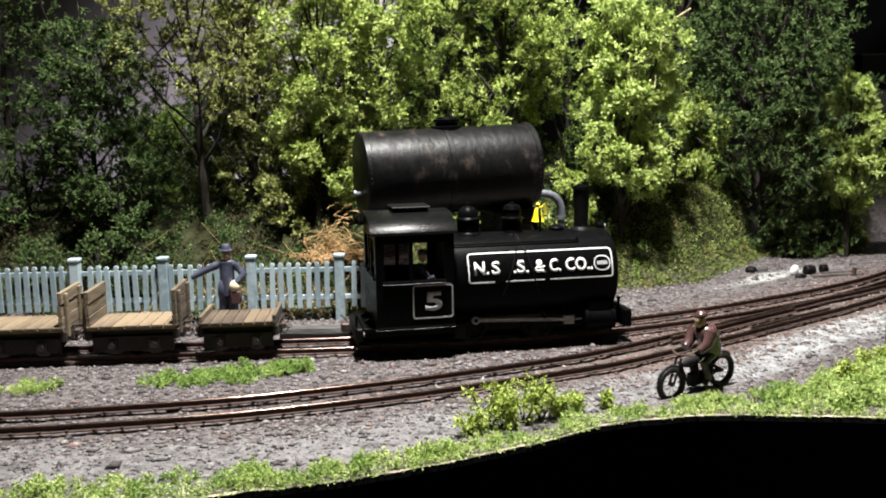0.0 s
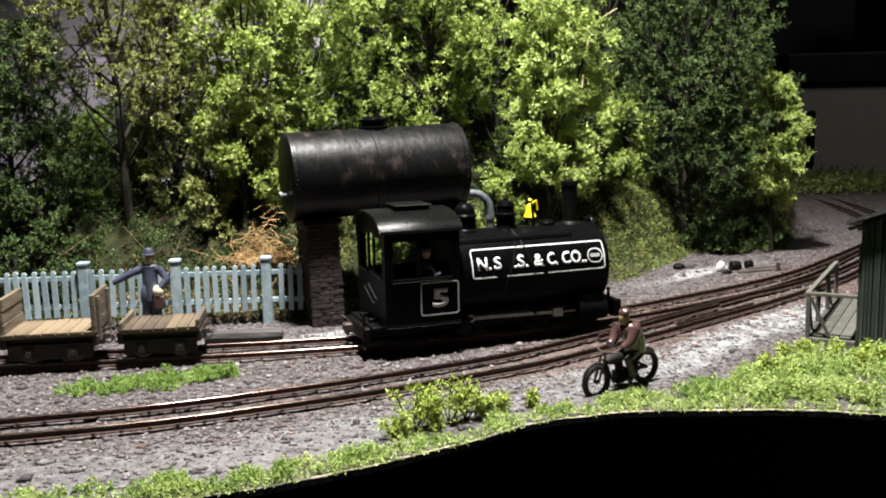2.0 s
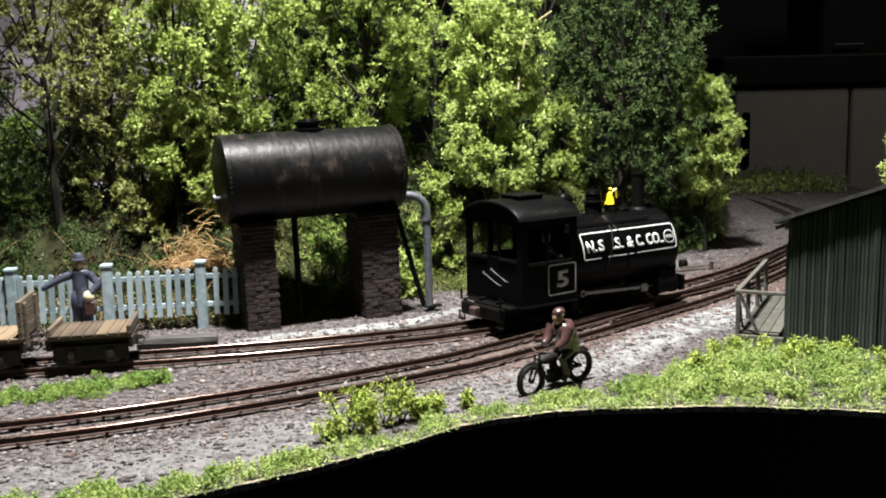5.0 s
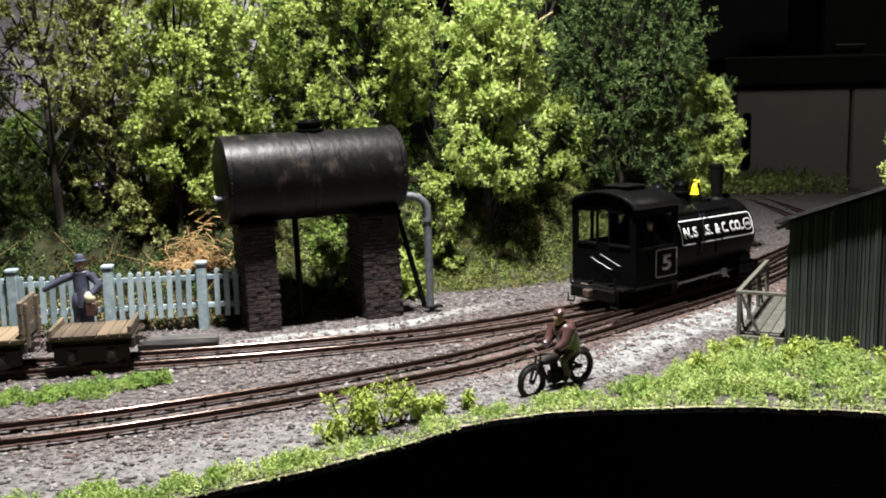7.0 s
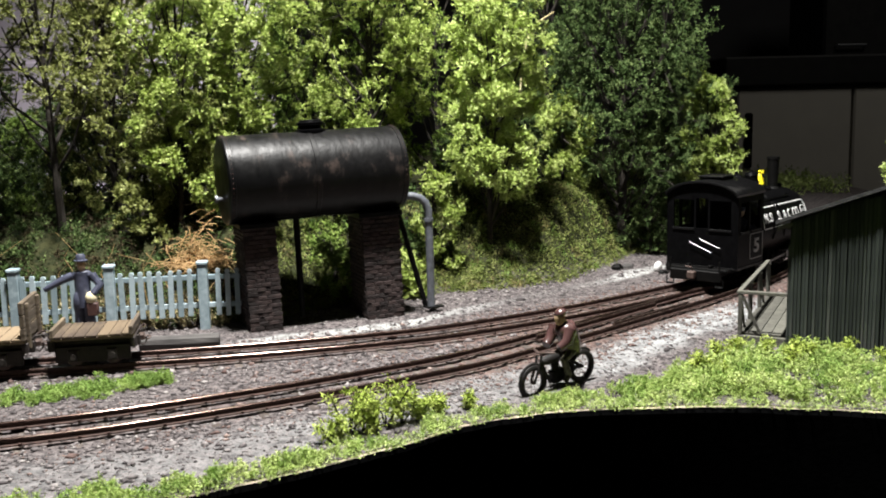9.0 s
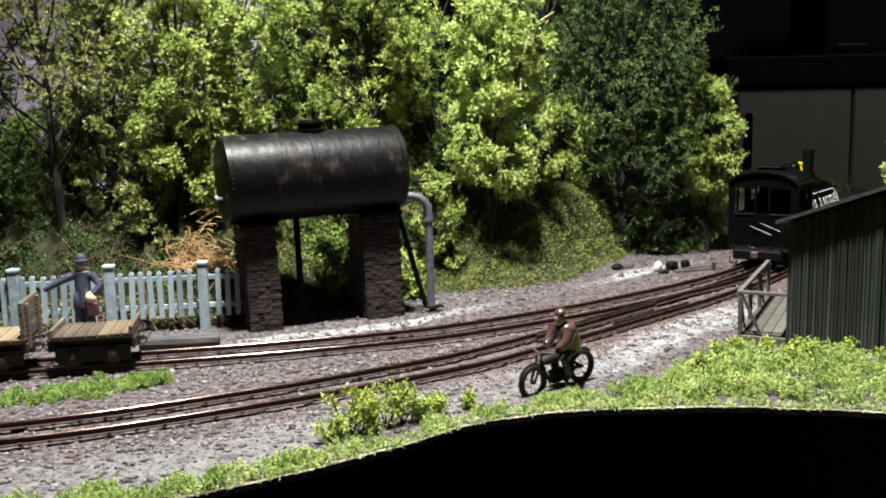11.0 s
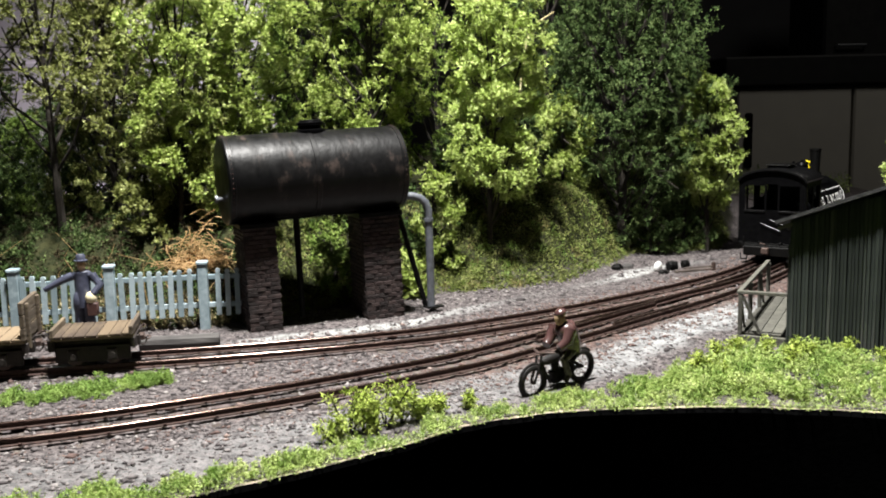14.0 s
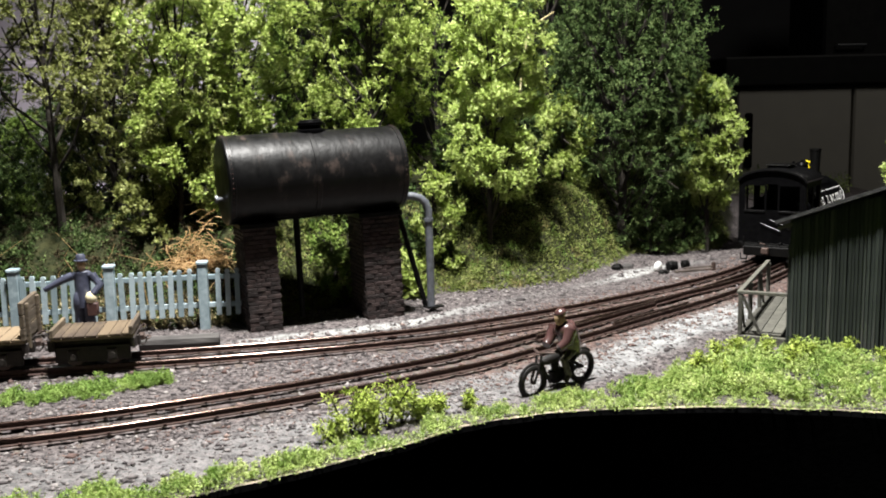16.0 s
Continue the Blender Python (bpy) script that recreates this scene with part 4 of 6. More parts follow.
def water_tank():
    ang = math.degrees(math.atan2(30, 74))
    t = thing("water_tank", pose(-0.0575, 0.4535, -0.0035, 0, -1.6, ang), "weathered black riveted water tank on two brick pillars", "water tank")
    pillar(t, -36.0, -20.5, 26, 51)
    pillar(t, 21.5, 40.5, 26, 51)
    R, cz, cy, L0, L1 = 20.9, 71.6, 13.0, -41.5, 44.8
    bm = bmesh.new()
    prof = [(R * 0.2, L0 - 1.6), (R * 0.6, L0 - 1.2), (R * 0.9, L0 - 0.3), (R - 0.5, L0), (R + 0.1, L0 + 0.6), (R + 0.15, L0 + 2.8), (R - 0.15, L0 + 3.0)]
    prof += [(R - 0.15 + 0.12 * math.sin(k * 2.1), L0 + 3 + k * (L1 - L0 - 6) / 14) for k in range(1, 7)]
    prof += [(R - 0.12, -1.2), (R + 0.14, -1.0), (R + 0.14, 1.2), (R - 0.12, 1.4)]
    prof += [(R - 0.15 + 0.12 * math.sin(k * 1.7), 1.4 + k * (L1 - 4.4) / 7) for k in range(1, 7)]
    prof += [(R - 0.15, L1 - 3.0), (R + 0.15, L1 - 2.8), (R + 0.1, L1 - 0.6), (R - 0.5, L1), (R * 0.9, L1 + 0.3), (R * 0.6, L1 + 1.2), (R * 0.2, L1 + 1.6)]
    lathe(bm, prof, (0, cy, cz), "x", 56)
    tank = part("tank", bm, M_TANK, t, smooth=True)
    bm = bmesh.new()
    for u in (L0 + 1.7, L1 - 1.7):
        for k in range(60):
            a = 2 * math.pi * k / 60
            blob(bm, (u, cy + math.cos(a) * (R + 0.15), cz + math.sin(a) * (R + 0.15)), 0.3, 5, 4)
    tagged(part("rivets", bm, M_RUST, tank, "rusty rivets"), kind="stuff")
    bm = bmesh.new()
    lathe(bm, [(7.4, 0), (7.4, 1.2), (6.0, 1.5), (5.6, 1.8), (5.6, 3.4), (6.4, 3.5), (6.4, 4.7), (5.2, 5.0), (4.8, 5.7), (1.0, 6.0)], (2.5, cy, cz + R - 0.7), "z", 24)
    part("hatch", bm, M_BLACK, t, "round black filler hatch", True)
    bm = bmesh.new()
    for u0, u1 in ((-37.5, -19), (20, 42)):
        box(bm, u0, u1, -1.5, 27.5, 49.5, 51.9, 0.3)
    box(bm, -40, 43, 4, 7, 51.7, 53.7, 0.3)
    box(bm, -40, 43, 19, 22, 51.7, 53.7, 0.3)
    part("cradle", bm, M_FRAME, t)
    bm = bmesh.new()
    tube(bm, [(-8, 12, 52), (-8, 12, 2)], 1.5, 12)
    part("drain_pipe", bm, M_FRAME, t, smooth=True)
    bm = bmesh.new()
    pts = [(44, 6, 57.6), (50, 5, 57.4), (53.6, 4.4, 56.2), (56.2, 4, 53.6), (57.4, 3.8, 50.0), (57.2, 3.8, 28), (56.6, 3.8, 1)]
    tube(bm, pts, 2.0, 12)
    lathe(bm, [(2.5, -0.8), (2.5, 0.8)], (57.3, 3.8, 45), "z", 12)
    part("outlet_pipe", bm, M_PIPE, t, "bent blue-grey outlet pipe", True)
    bm = bmesh.new()
    box(bm, 53.5, 62.5, 1, 5, 0, 1.0, 0.2)
    part("foot_plate", bm, M_FRAME, t)
    bm = bmesh.new()
    tube(bm, [(43.0, 9, 51), (54.5, 6, 0.5)], 1.3, 6)
    part("brace", bm, M_FRAME, t)
    bm = bmesh.new()
    tube(bm, [(L0 - 1, 5, 64), (L0 - 5, 4.5, 64)], 0.9, 8)
    lathe(bm, [(1.8, 0), (1.8, 1)], (L0 - 5, 4.5, 64), "x", 12)
    part("valve", bm, M_PIPE, t)


water_tank()


# ---------- picket fence ----------
def picket_mesh():
    bm = bmesh.new()
    w, h, d = 1.2, 22.5, 0.7
    out = [(-w, 0), (w, 0), (w, h - 2.6), (w * 0.55, h - 2.0), (w * 1.0, h - 1.2), (w * 0.6, h), (-w * 0.6, h), (-w * 1.0, h - 1.2), (-w * 0.55, h - 2.0), (-w, h - 2.6)]
    fr = [bm.verts.new(Vector((x, -d, z)) * MM) for x, z in out]
    bk = [bm.verts.new(Vector((x, d, z)) * MM) for x, z in out]
    bm.faces.new(fr)
    bm.faces.new(bk[::-1])
    for k in range(len(out)):
        bm.faces.new((fr[k], bk[k], bk[(k + 1) % len(out)], fr[(k + 1) % len(out)]))
    bmesh.ops.recalc_face_normals(bm, faces=bm.faces[:])
    me = bpy.data.meshes.new("picket")
    bm.to_mesh(me)
    bm.free()
    me.materials.append(M_FENCE)
    return me


def fence():
    ang = 7.0
    t = thing("picket_fence", pose(-0.097, 0.4535, -0.004, 0, 0, ang), "pale blue weathered wooden picket fence with square posts", "fence")
    me = picket_mesh()
    posts = [-18 - 43.0 * k for k in range(6)]
    for u in posts:
        bm = bmesh.new()
        box(bm, u - 2.3, u + 2.3, -2.4, 2.4, -3, 31.4, 0.25)
        box(bm, u - 2.7, u + 2.7, -2.8, 2.8, 31.4, 33.0, 0.4)
        part("post", bm, M_FENCE, t)
    for z in (11.4, 25.0):
        bm = bmesh.new()
        box(bm, -250, -0.5, 0.9, 2.2, z - 1.2, z + 1.2, 0.2)
        part("rail", bm, M_FENCE, t)
    u = -2.2
    while u > -248:
        if min(abs(u - p) for p in posts) > 3.6:
            piece("picket", me, t, pose(u * MM, random.uniform(-0.2, 0.2) * MM, (6.4 + random.uniform(-0.3, 0.3)) * MM, 0, random.uniform(-1.5, 1.5), 0))
        u -= 4.45


fence()

bm = bmesh.new()
r9 = random.Random(3)
lathe(bm, [(0.5, -17.5), (3.1, -17.3), (3.4, -10), (3.2, 0), (3.5, 8), (3.2, 16.8), (0.6, 17.2)], (0, 0, 0), "x", 10)
for v in bm.verts:
    v.co += Vector((0, r9.uniform(-0.3, 0.3), r9.uniform(-0.3, 0.3))) * MM
ob = finish("timber_baulk", bm, M_LOG)
ob.matrix_basis = pose(-0.1165, 0.4125, -0.0008, 0, 0, 9)
tagged(ob, "rough grey timber baulk lying beside the siding", "timber")


# ---------- flat wagons ----------
def wagon(s, high_ends, label, wood=None):
    wood = wood or M_DECK
    p, q = on_line(SIDING, SIDING_S, s - 9), on_line(SIDING, SIDING_S, s + 9)
    c, a = (p + q) / 2, math.degrees(math.atan2(q[1] - p[1], q[0] - p[0]))
    t = thing("flat_wagon", pose(c[0] * MM, c[1] * MM, 0, 0, 0, a), label, "wagon", "wagons on the siding")
    bm = bmesh.new()
    for y in (-8.5, 8.5):
        box(bm, -17.5, 17.5, y - 1.2, y + 1.2, 6.5, 10.6, 0.3)
    for x in (-17.8, 17.8):
        box(bm, x - 1.3, x + 1.3, -12, 12, 6.8, 11.0, 0.3)
    box(bm, -16, 16, -2, 2, 7, 10)
    frame_part = part("underframe", bm, M_WAGON, t)
    for y in (-10.4, 10.4):
        bm = bmesh.new()
        box(bm, -16.5, 16.5, y - 0.9, y + 0.9, 2.2, 8.4, 0.3)
        for x in (-8.5, 8.5):
            box(bm, x - 2.4, x + 2.4, y - 1.5, y + 1.5, 2.2, 7.2, 0.4)
            cyl(bm, (x, y - 2.2, 4.4), (x, y + 2.2, 4.4), 1.3, seg=10)
        part("axle_guard", bm, M_WAGON, t)
    for x in (-8.5, 8.5):
        bm = bmesh.new()
        cyl(bm, (x, -9.5, 4.4), (x, 9.5, 4.4), 0.8, seg=8)
        for y in (-8.4, 8.4):
            lathe(bm, [(1.5, -1.2), (4.2, -1.0), (4.4, 0.8), (5.0, 1.0), (5.0, 1.4), (1.5, 1.4)] if y < 0 else [(1.5, -1.4), (5.0, -1.4), (5.0, -1.0), (4.4, -0.8), (4.2, 1.0), (1.5, 1.2)], (x, y, 4.4), "y", 20)
        part("wheelset", bm, M_IRON, t)
    bm = bmesh.new()
    box(bm, -18.2, 18.2, -12.4, 12.4, 11.0, 12.0, 0.2)
    deck = part("deck", bm, wood, t, "weathered plank deck")
    bm = bmesh.new()
    box(bm, -2.45, 2.45, -12.8, 12.8, 0, 1.1, 0.2)
    plank = bpy.data.meshes.new("plank")
    bm.to_mesh(plank)
    bm.free()
    plank.materials.append(wood)
    for k in range(7):
        piece("plank", plank, deck, pose((-15.6 + 5.2 * k) * MM, random.uniform(-0.3, 0.3) * MM, (11.9 + random.uniform(0, 0.12)) * MM))
    for x in (-17.4, 17.4):
        rows = 3 if high_ends else 1
        bm = bmesh.new()
        h = 5.0 if high_ends else 3.6
        for k in range(rows):
            o = random.uniform(-0.2, 0.2)
            box(bm, x - 0.9 + o, x + 0.9 + o, -12.8, 12.8, 12.2 + k * (h + 0.12), 12.2 + k * (h + 0.12) + h, 0.25)
        if high_ends:
            for y in (-9, 9):
                sx = 1 if x > 0 else -1
                box(bm, x + sx * 1.0, x + sx * 2.4, y - 1.3, y + 1.3, 8.5, 26.6, 0.25)
        part("end_board", bm, M_ENDWOOD, t)
    for sx in (-1, 1):
        bm = bmesh.new()
        box(bm, sx * 20.2 - 1.4, sx * 20.2 + 1.4, -2.2, 2.2, 7.2, 9.8, 0.4)
        tube(bm, [(sx * 19, 0, 8.5), (sx * 22.4, 0, 8.2)], 0.8, 6)
        for k in range(8):
            a0, a1 = 2 * math.pi * k / 8, 2 * math.pi * (k + 1) / 8
            tube(bm, [(sx * 22.2 + 2.0 * math.cos(a0), 0.9 * math.sin(a0), 8 + 0.5 * math.sin(a0)), (sx * 22.2 + 2.0 * math.cos(a1), 0.9 * math.sin(a1), 8 + 0.5 * math.sin(a1))], 0.35, 5)
        tube(bm, [(sx * 18.5, 5, 10.5), (sx * 20.5, 5.5, 12.2), (sx * 22, 4, 12.0)], 0.4, 5)
        part("coupler", bm, M_IRON, t)
        bm = bmesh.new()
        tube(bm, [(sx * 18.8, -6, 10.6), (sx * 20.6, -6.5, 12.6), (sx * 22.6, -4, 12.4), (sx * 22.8, -1, 10.6)], 0.45, 6)
        tube(bm, [(sx * 19, -6.4, 7.5), (sx * 21.6, -5, 6.2), (sx * 22.8, -2, 7.4)], 0.4, 6)
        box(bm, sx * 19.6 - 0.9, sx * 19.6 + 0.9, -7.4, -5.4, 6.6, 10.8, 0.2)
        part("brake_hose", bm, M_WAGON, t)
    return t


WAGON_S = 193.0
short = wagon(WAGON_S - 2.6, False, "dark weathered flat wagon with low end boards on the siding", M_DARKDECK)
short.scale = (0.87, 1, 1)
wagon(WAGON_S - 45.5, True, "weathered flat wagon with tall plank ends on the siding")
wagon(WAGON_S - 91.0, True, "weathered flat wagon with tall plank ends on the siding")


# ---------- figures, plain painted shapes ----------
def standing_figure():
    bm = bmesh.new()
    tube(bm, [(-2.0, 0, 0), (-2.0, 0, 8), (-1.6, 0, 16)], 1.9, 10, r_end=2.5)
    tube(bm, [(2.4, -0.6, 0), (2.4, -0.6, 8), (1.8, 0, 16)], 1.9, 10, r_end=2.5)
    tube(bm, [(0, 0, 15), (0, 0, 19), (0, 0.2, 24), (0, 0.4, 28), (0, 0.4, 29.8)], 3.2, 14, r_end=3.4)
    blob(bm, (0, 0.3, 28.4), (4.6, 2.6, 2.3))
    blob(bm, (-1.9, -0.8, 17.5), (2.4, 2.6, 5.5), rot=Euler((0, 0.12, 0)).to_matrix())
    blob(bm, (2.0, -0.6, 18.0), (2.2, 2.4, 5.5), rot=Euler((0, -0.15, 0)).to_matrix())
    tube(bm, [(-4.0, 0, 28.2), (-7.5, -0.8, 26.9), (-12, -1.2, 24.6), (-15.5, -0.8, 22.8)], 1.9, 9, r_end=1.1)
    tube(bm, [(4.1, 0, 28.2), (7.6, -1.4, 24.2), (5.0, -3.6, 20.8)], 2.0, 9, r_end=1.4)
    blob(bm, (0.2, -0.3, 32.7), (1.9, 2.0, 2.6), mi=1)
    tube(bm, [(0.1, 0, 29.5), (0.2, -0.2, 31.4)], 1.2, 8, mi=1)
    lathe(bm, [(2.8, 34.4), (2.8, 34.8), (2.0, 35.0), (1.9, 36.8), (1.4, 37.3)], (0, 0, 0), "z", 16)
    blob(bm, (4.0, -3.4, 19.2), (2.5, 1.9, 2.7), mi=2)
    box(bm, 2.2, 6.8, -4.8, -1.8, 11.6, 17.2, 0.4, mi=3)
    ob = finish("standing_figurine", bm, [M_COAT, M_FLESH, M_CREAM, M_BAG], smooth=True)
    ob.matrix_basis = pose(-0.1652, 0.4325, -0.0042, 0, 0, 6) @ Matrix.Diagonal((1.07, 1.07, 1.09, 1))
    tagged(ob, "painted blue-grey figurine in a hat beside the fence", "figurine")


standing_figure()


def motorcycle():
    a = math.degrees(math.atan2(-14.7, -19.5))
    m = pose(0.0412, 0.3415, -0.0048, 0, 4, a)
    t = thing("motorcycle", m, "small black model motorcycle standing at the grass verge", "motorcycle")
    for x in (-12.2, 12.2):
        bm = bmesh.new()
        torus(bm, (x, 0, 6.2), 5.4, 1.15, seg=32)
        wheel = part("wheel", bm, M_TYRE, t)
        bm = bmesh.new()
        torus(bm, (x, 0, 6.2), 4.75, 0.3, seg=28, sub=6)
        cyl(bm, (x, -0.9, 6.2), (x, 0.9, 6.2), 0.7, seg=10)
        for k in range(10):
            b = 2 * math.pi * k / 10
            tube(bm, [(x, 0, 6.2), (x + 4.7 * math.cos(b), 0, 6.2 + 4.7 * math.sin(b))], 0.1, 4)
        part("rim", bm, M_IRON, wheel)
    bm = bmesh.new()
    for y in (-1.1, 1.1):
        tube(bm, [(12.2, y, 6.2), (9.6, y, 11.5), (8.2, y, 15.2)], 0.45, 6)
        tube(bm, [(-12.2, y, 6.2), (-6.5, y, 6.6), (-2, y, 4.6)], 0.45, 6)
        tube(bm, [(-12.2, y, 6.2), (-5, y, 11.0), (7.8, y, 13)], 0.45, 6)
    tube(bm, [(8, 0, 13.5), (4, 0, 4), (-3, 0, 3.6)], 0.55, 6)
    part("bike_frame", bm, M_TYRE, t)
    bm = bmesh.new()
    tube(bm, [(5.5, -5.2, 16.6), (7.6, -3.5, 16.8), (8.4, 0, 16.2), (7.6, 3.5, 16.8), (5.5, 5.2, 16.6)], 0.4, 6)
    part("handlebar", bm, M_IRON, t)
    bm = bmesh.new()
    blob(bm, (3.2, 0, 12.6), (5, 1.7, 1.9))
    part("fuel_tank", bm, M_TYRE, t, smooth=True)
    bm = bmesh.new()
    box(bm, -3, 3.4, -1.6, 1.6, 3.4, 8.2, 0.4)
    cyl(bm, (0.6, 0, 8), (1.4, 0, 11.4), 1.7, seg=10)
    tube(bm, [(1, -2, 7), (-2, -2.2, 4.4), (-11, -2.2, 4.6)], 0.6, 6)
    part("engine", bm, M_FRAME, t)
    bm = bmesh.new()
    blob(bm, (-4.2, 0, 12.2), (3.4, 2.2, 1.0))
    part("saddle", bm, M_TYRE, t, smooth=True)
    bm = bmesh.new()
    for x, s0, s1 in ((12.2, 0.15, 0.85), (-12.2, 0.1, 0.75)):
        pts = [(x + 6.7 * math.cos(math.pi * k), 0, 6.2 + 6.7 * math.sin(math.pi * k)) for k in np.linspace(s0, s1, 9)]
        tube(bm, pts, 0.55, 6)
    part("mudguard", bm, M_TYRE, t)
    bm = bmesh.new()
    for y in (-3.0, 3.0):
        tube(bm, [(-3.4, y * 0.7, 13.6), (2.4, y, 11.4), (0.6, y * 1.1, 5.4), (2.6, y * 1.1, 3.4)], 1.7, 8, r_end=1.1, mi=2)
    tube(bm, [(-4.2, 0, 12.6), (-4.0, 0, 16), (-3.0, 0, 19.5), (-1.4, 0, 22.4)], 3.9, 14, r_end=4.3)
    blob(bm, (-1.6, 0, 21.6), (3.9, 5.2, 3.3))
    for y in (-4.3, 4.3):
        tube(bm, [(-0.8, y * 0.95, 22.4), (1.6, y * 1.02, 18.4), (4.8, y * 0.8, 16.6)], 2.5, 10, r_end=1.6)
    blob(bm, (0.4, 0, 26.2), (2.2, 1.9, 2.9), mi=1)
    blob(bm, (0.0, 0, 28.3), (2.5, 2.3, 1.6), rot=Euler((0, 0.25, 0)).to_matrix())
    ob = finish("rider_figurine", bm, [M_MAROON, M_FLESH, M_TROUSER], smooth=True)
    ob.matrix_basis = m @ pose(-0.0032, 0, 0.0004)
    tagged(ob, "painted rider figurine in shiny brown leather on a motorcycle", "figurine")


motorcycle()


# ---------- green shed with porch ----------
def shed():
    # the gable wall runs along local x, the porch lies before it at the low eave
    ang = math.degrees(math.atan2(-17, 34))
    t = thing("shed", pose(0.1246, 0.4000, -0.0045, 0, 0, ang), "faded green board shed with a tarred roof and porch", "shed")
    slope, W, D, U0 = 0.37, 123.5, 95.0, 20.5
    FALL = 0.13  # the roof also falls to the back
    eave = 54.3

    def top(u):
        return eave + slope * (min(u, 92) - U0) - slope * max(0, u - 92)

    bm = bmesh.new()
    for u0, u1 in ((U0, 92), (92, U0 + W)):
        q = [(u0, 0.6), (u1, 0.6), (u1, D), (u0, D)]
        lo = [bm.verts.new(Vector((x, y, -1)) * MM) for x, y in q]
        hi = [bm.verts.new(Vector((x, y, top(x) - FALL * y - 0.3)) * MM) for x, y in q]
        for k in range(4):
            bm.faces.new((lo[k], lo[(k + 1) % 4], hi[(k + 1) % 4], hi[k]))
        bm.faces.new(lo)
        bm.faces.new(hi)
    wall = part("wall", bm, M_SHED, t, "faded green vertical board wall")
    board_h = {}
    u = U0 + 1.2
    k = 0
    while u < U0 + W:
        h = round(top(u) - 1)
        if h not in board_h:
            bm = bmesh.new()
            box(bm, -0.62, 0.62, -0.5, 0.6, -1, h, 0.14)
            me = bpy.data.meshes.new("board")
            bm.to_mesh(me)
            bm.free()
            me.materials.append(M_SHED)
            board_h[h] = me
        piece("board", board_h[h], wall, pose(u * MM, random.uniform(-0.3, 0.35) * MM, 0, 0, random.uniform(-0.4, 0.4), 0))
        u += 1.42 + random.uniform(-0.08, 0.1)
        k += 1
    bm = bmesh.new()
    box(bm, -1.15, 1.15, -0.55, 0.6, -1, 44, 0.18)
    side = bpy.data.meshes.new("board")
    bm.to_mesh(side)
    bm.free()
    side.materials.append(M_SHED)
    for y in np.arange(2, D, 2.6):
        piece("board", side, wall, pose((U0 - 0.2) * MM, y * MM, 0, 0, 0, -90))
    bm = bmesh.new()
    for (u0, z0), (u1, z1) in (((U0 - 5.5, eave + 0.6 - slope * 5.5), (92, top(92) + 0.6)), ((92, top(92) + 0.6), (U0 + W + 6, top(U0 + W + 6) + 0.6))):
        lo = [bm.verts.new(Vector(p) * MM) for p in ((u0, -4, z0), (u1, -4, z1), (u1, D + 4, z1 - FALL * (D + 8)), (u0, D + 4, z0 - FALL * (D + 8)))]
        hi = [bm.verts.new(Vector((v.co.x / MM, v.co.y / MM, v.co.z / MM + 1.5)) * MM) for v in lo]
        for k in range(4):
            bm.faces.new((lo[k], lo[(k + 1) % 4], hi[(k + 1) % 4], hi[k]))
        bm.faces.new(lo)
        bm.faces.new(hi)
    part("roof", bm, M_ROOF, t, "dark tarred roof")
    for y in (-2, 30, 60, 90):
        bm = bmesh.new()
        box(bm, U0 - 5, U0 + 1, y - 0.8, y + 0.8, 50.9 - FALL * y, 52.3 - FALL * y, 0.2, rot=Euler((0, -math.atan(slope), 0)).to_matrix())
        part("rafter", bm, M_GREYWOOD, t)
    bm = bmesh.new()
    box(bm, 0, U0 - 0.8, 0, 1.6, 0.5, 4.2, 0.2)
    box(bm, 0, 1.6, 1.8, 86, 0.5, 4.2, 0.2)
    for y in (1, 42, 84):
        box(bm, 0.2, 3.2, y - 1, y + 1.5, -4, 0.6, 0.2)
    deck = part("porch_deck", bm, M_GREYWOOD, t, "grey plank porch deck")
    bm = bmesh.new()
    box(bm, -2.1, 2.1, 1.9, 86, 0, 0.9, 0.15)
    me = bpy.data.meshes.new("plank")
    bm.to_mesh(me)
    bm.free()
    me.materials.append(M_GREYWOOD)
    for x in np.arange(2.3, U0 - 2, 4.45):
        piece("plank", me, deck, pose(x * MM, random.uniform(-0.6, 0.4) * MM, (4.2 + random.uniform(0, 0.15)) * MM))
    for y in (1.2, 28, 56, 84):
        bm = bmesh.new()
        box(bm, 0.2, 2.0, y - 0.9, y + 0.9, 4.3, 22.0, 0.2)
        part("post", bm, M_GREYWOOD, t)
    for y in (28, 84):
        bm = bmesh.new()
        tube(bm, [(1.1, y - 26, 21), (1.1, y - 15, 5)], 0.7, 4)
        part("brace", bm, M_GREYWOOD, t)
    bm = bmesh.new()
    tube(bm, [(2, 1.0, 21), (9.5, 1.0, 5.2)], 0.8, 4)
    part("brace", bm, M_GREYWOOD, t)
    bm = bmesh.new()
    box(bm, -0.4, U0 - 0.7, 0.2, 2.2, 22.0, 23.4, 0.2)
    part("handrail", bm, M_GREYWOOD, t)
    bm = bmesh.new()
    box(bm, -0.4, 1.6, 2.4, 86, 22.0, 23.4, 0.2)
    part("handrail", bm, M_GREYWOOD, t)
    bm = bmesh.new()
    box(bm, -9, -0.4, -1, 3, -2, -0.3, 0.3, rot=Euler((0, radians(-22), 0)).to_matrix())
    part("step", bm, M_LOG, t)


shed()


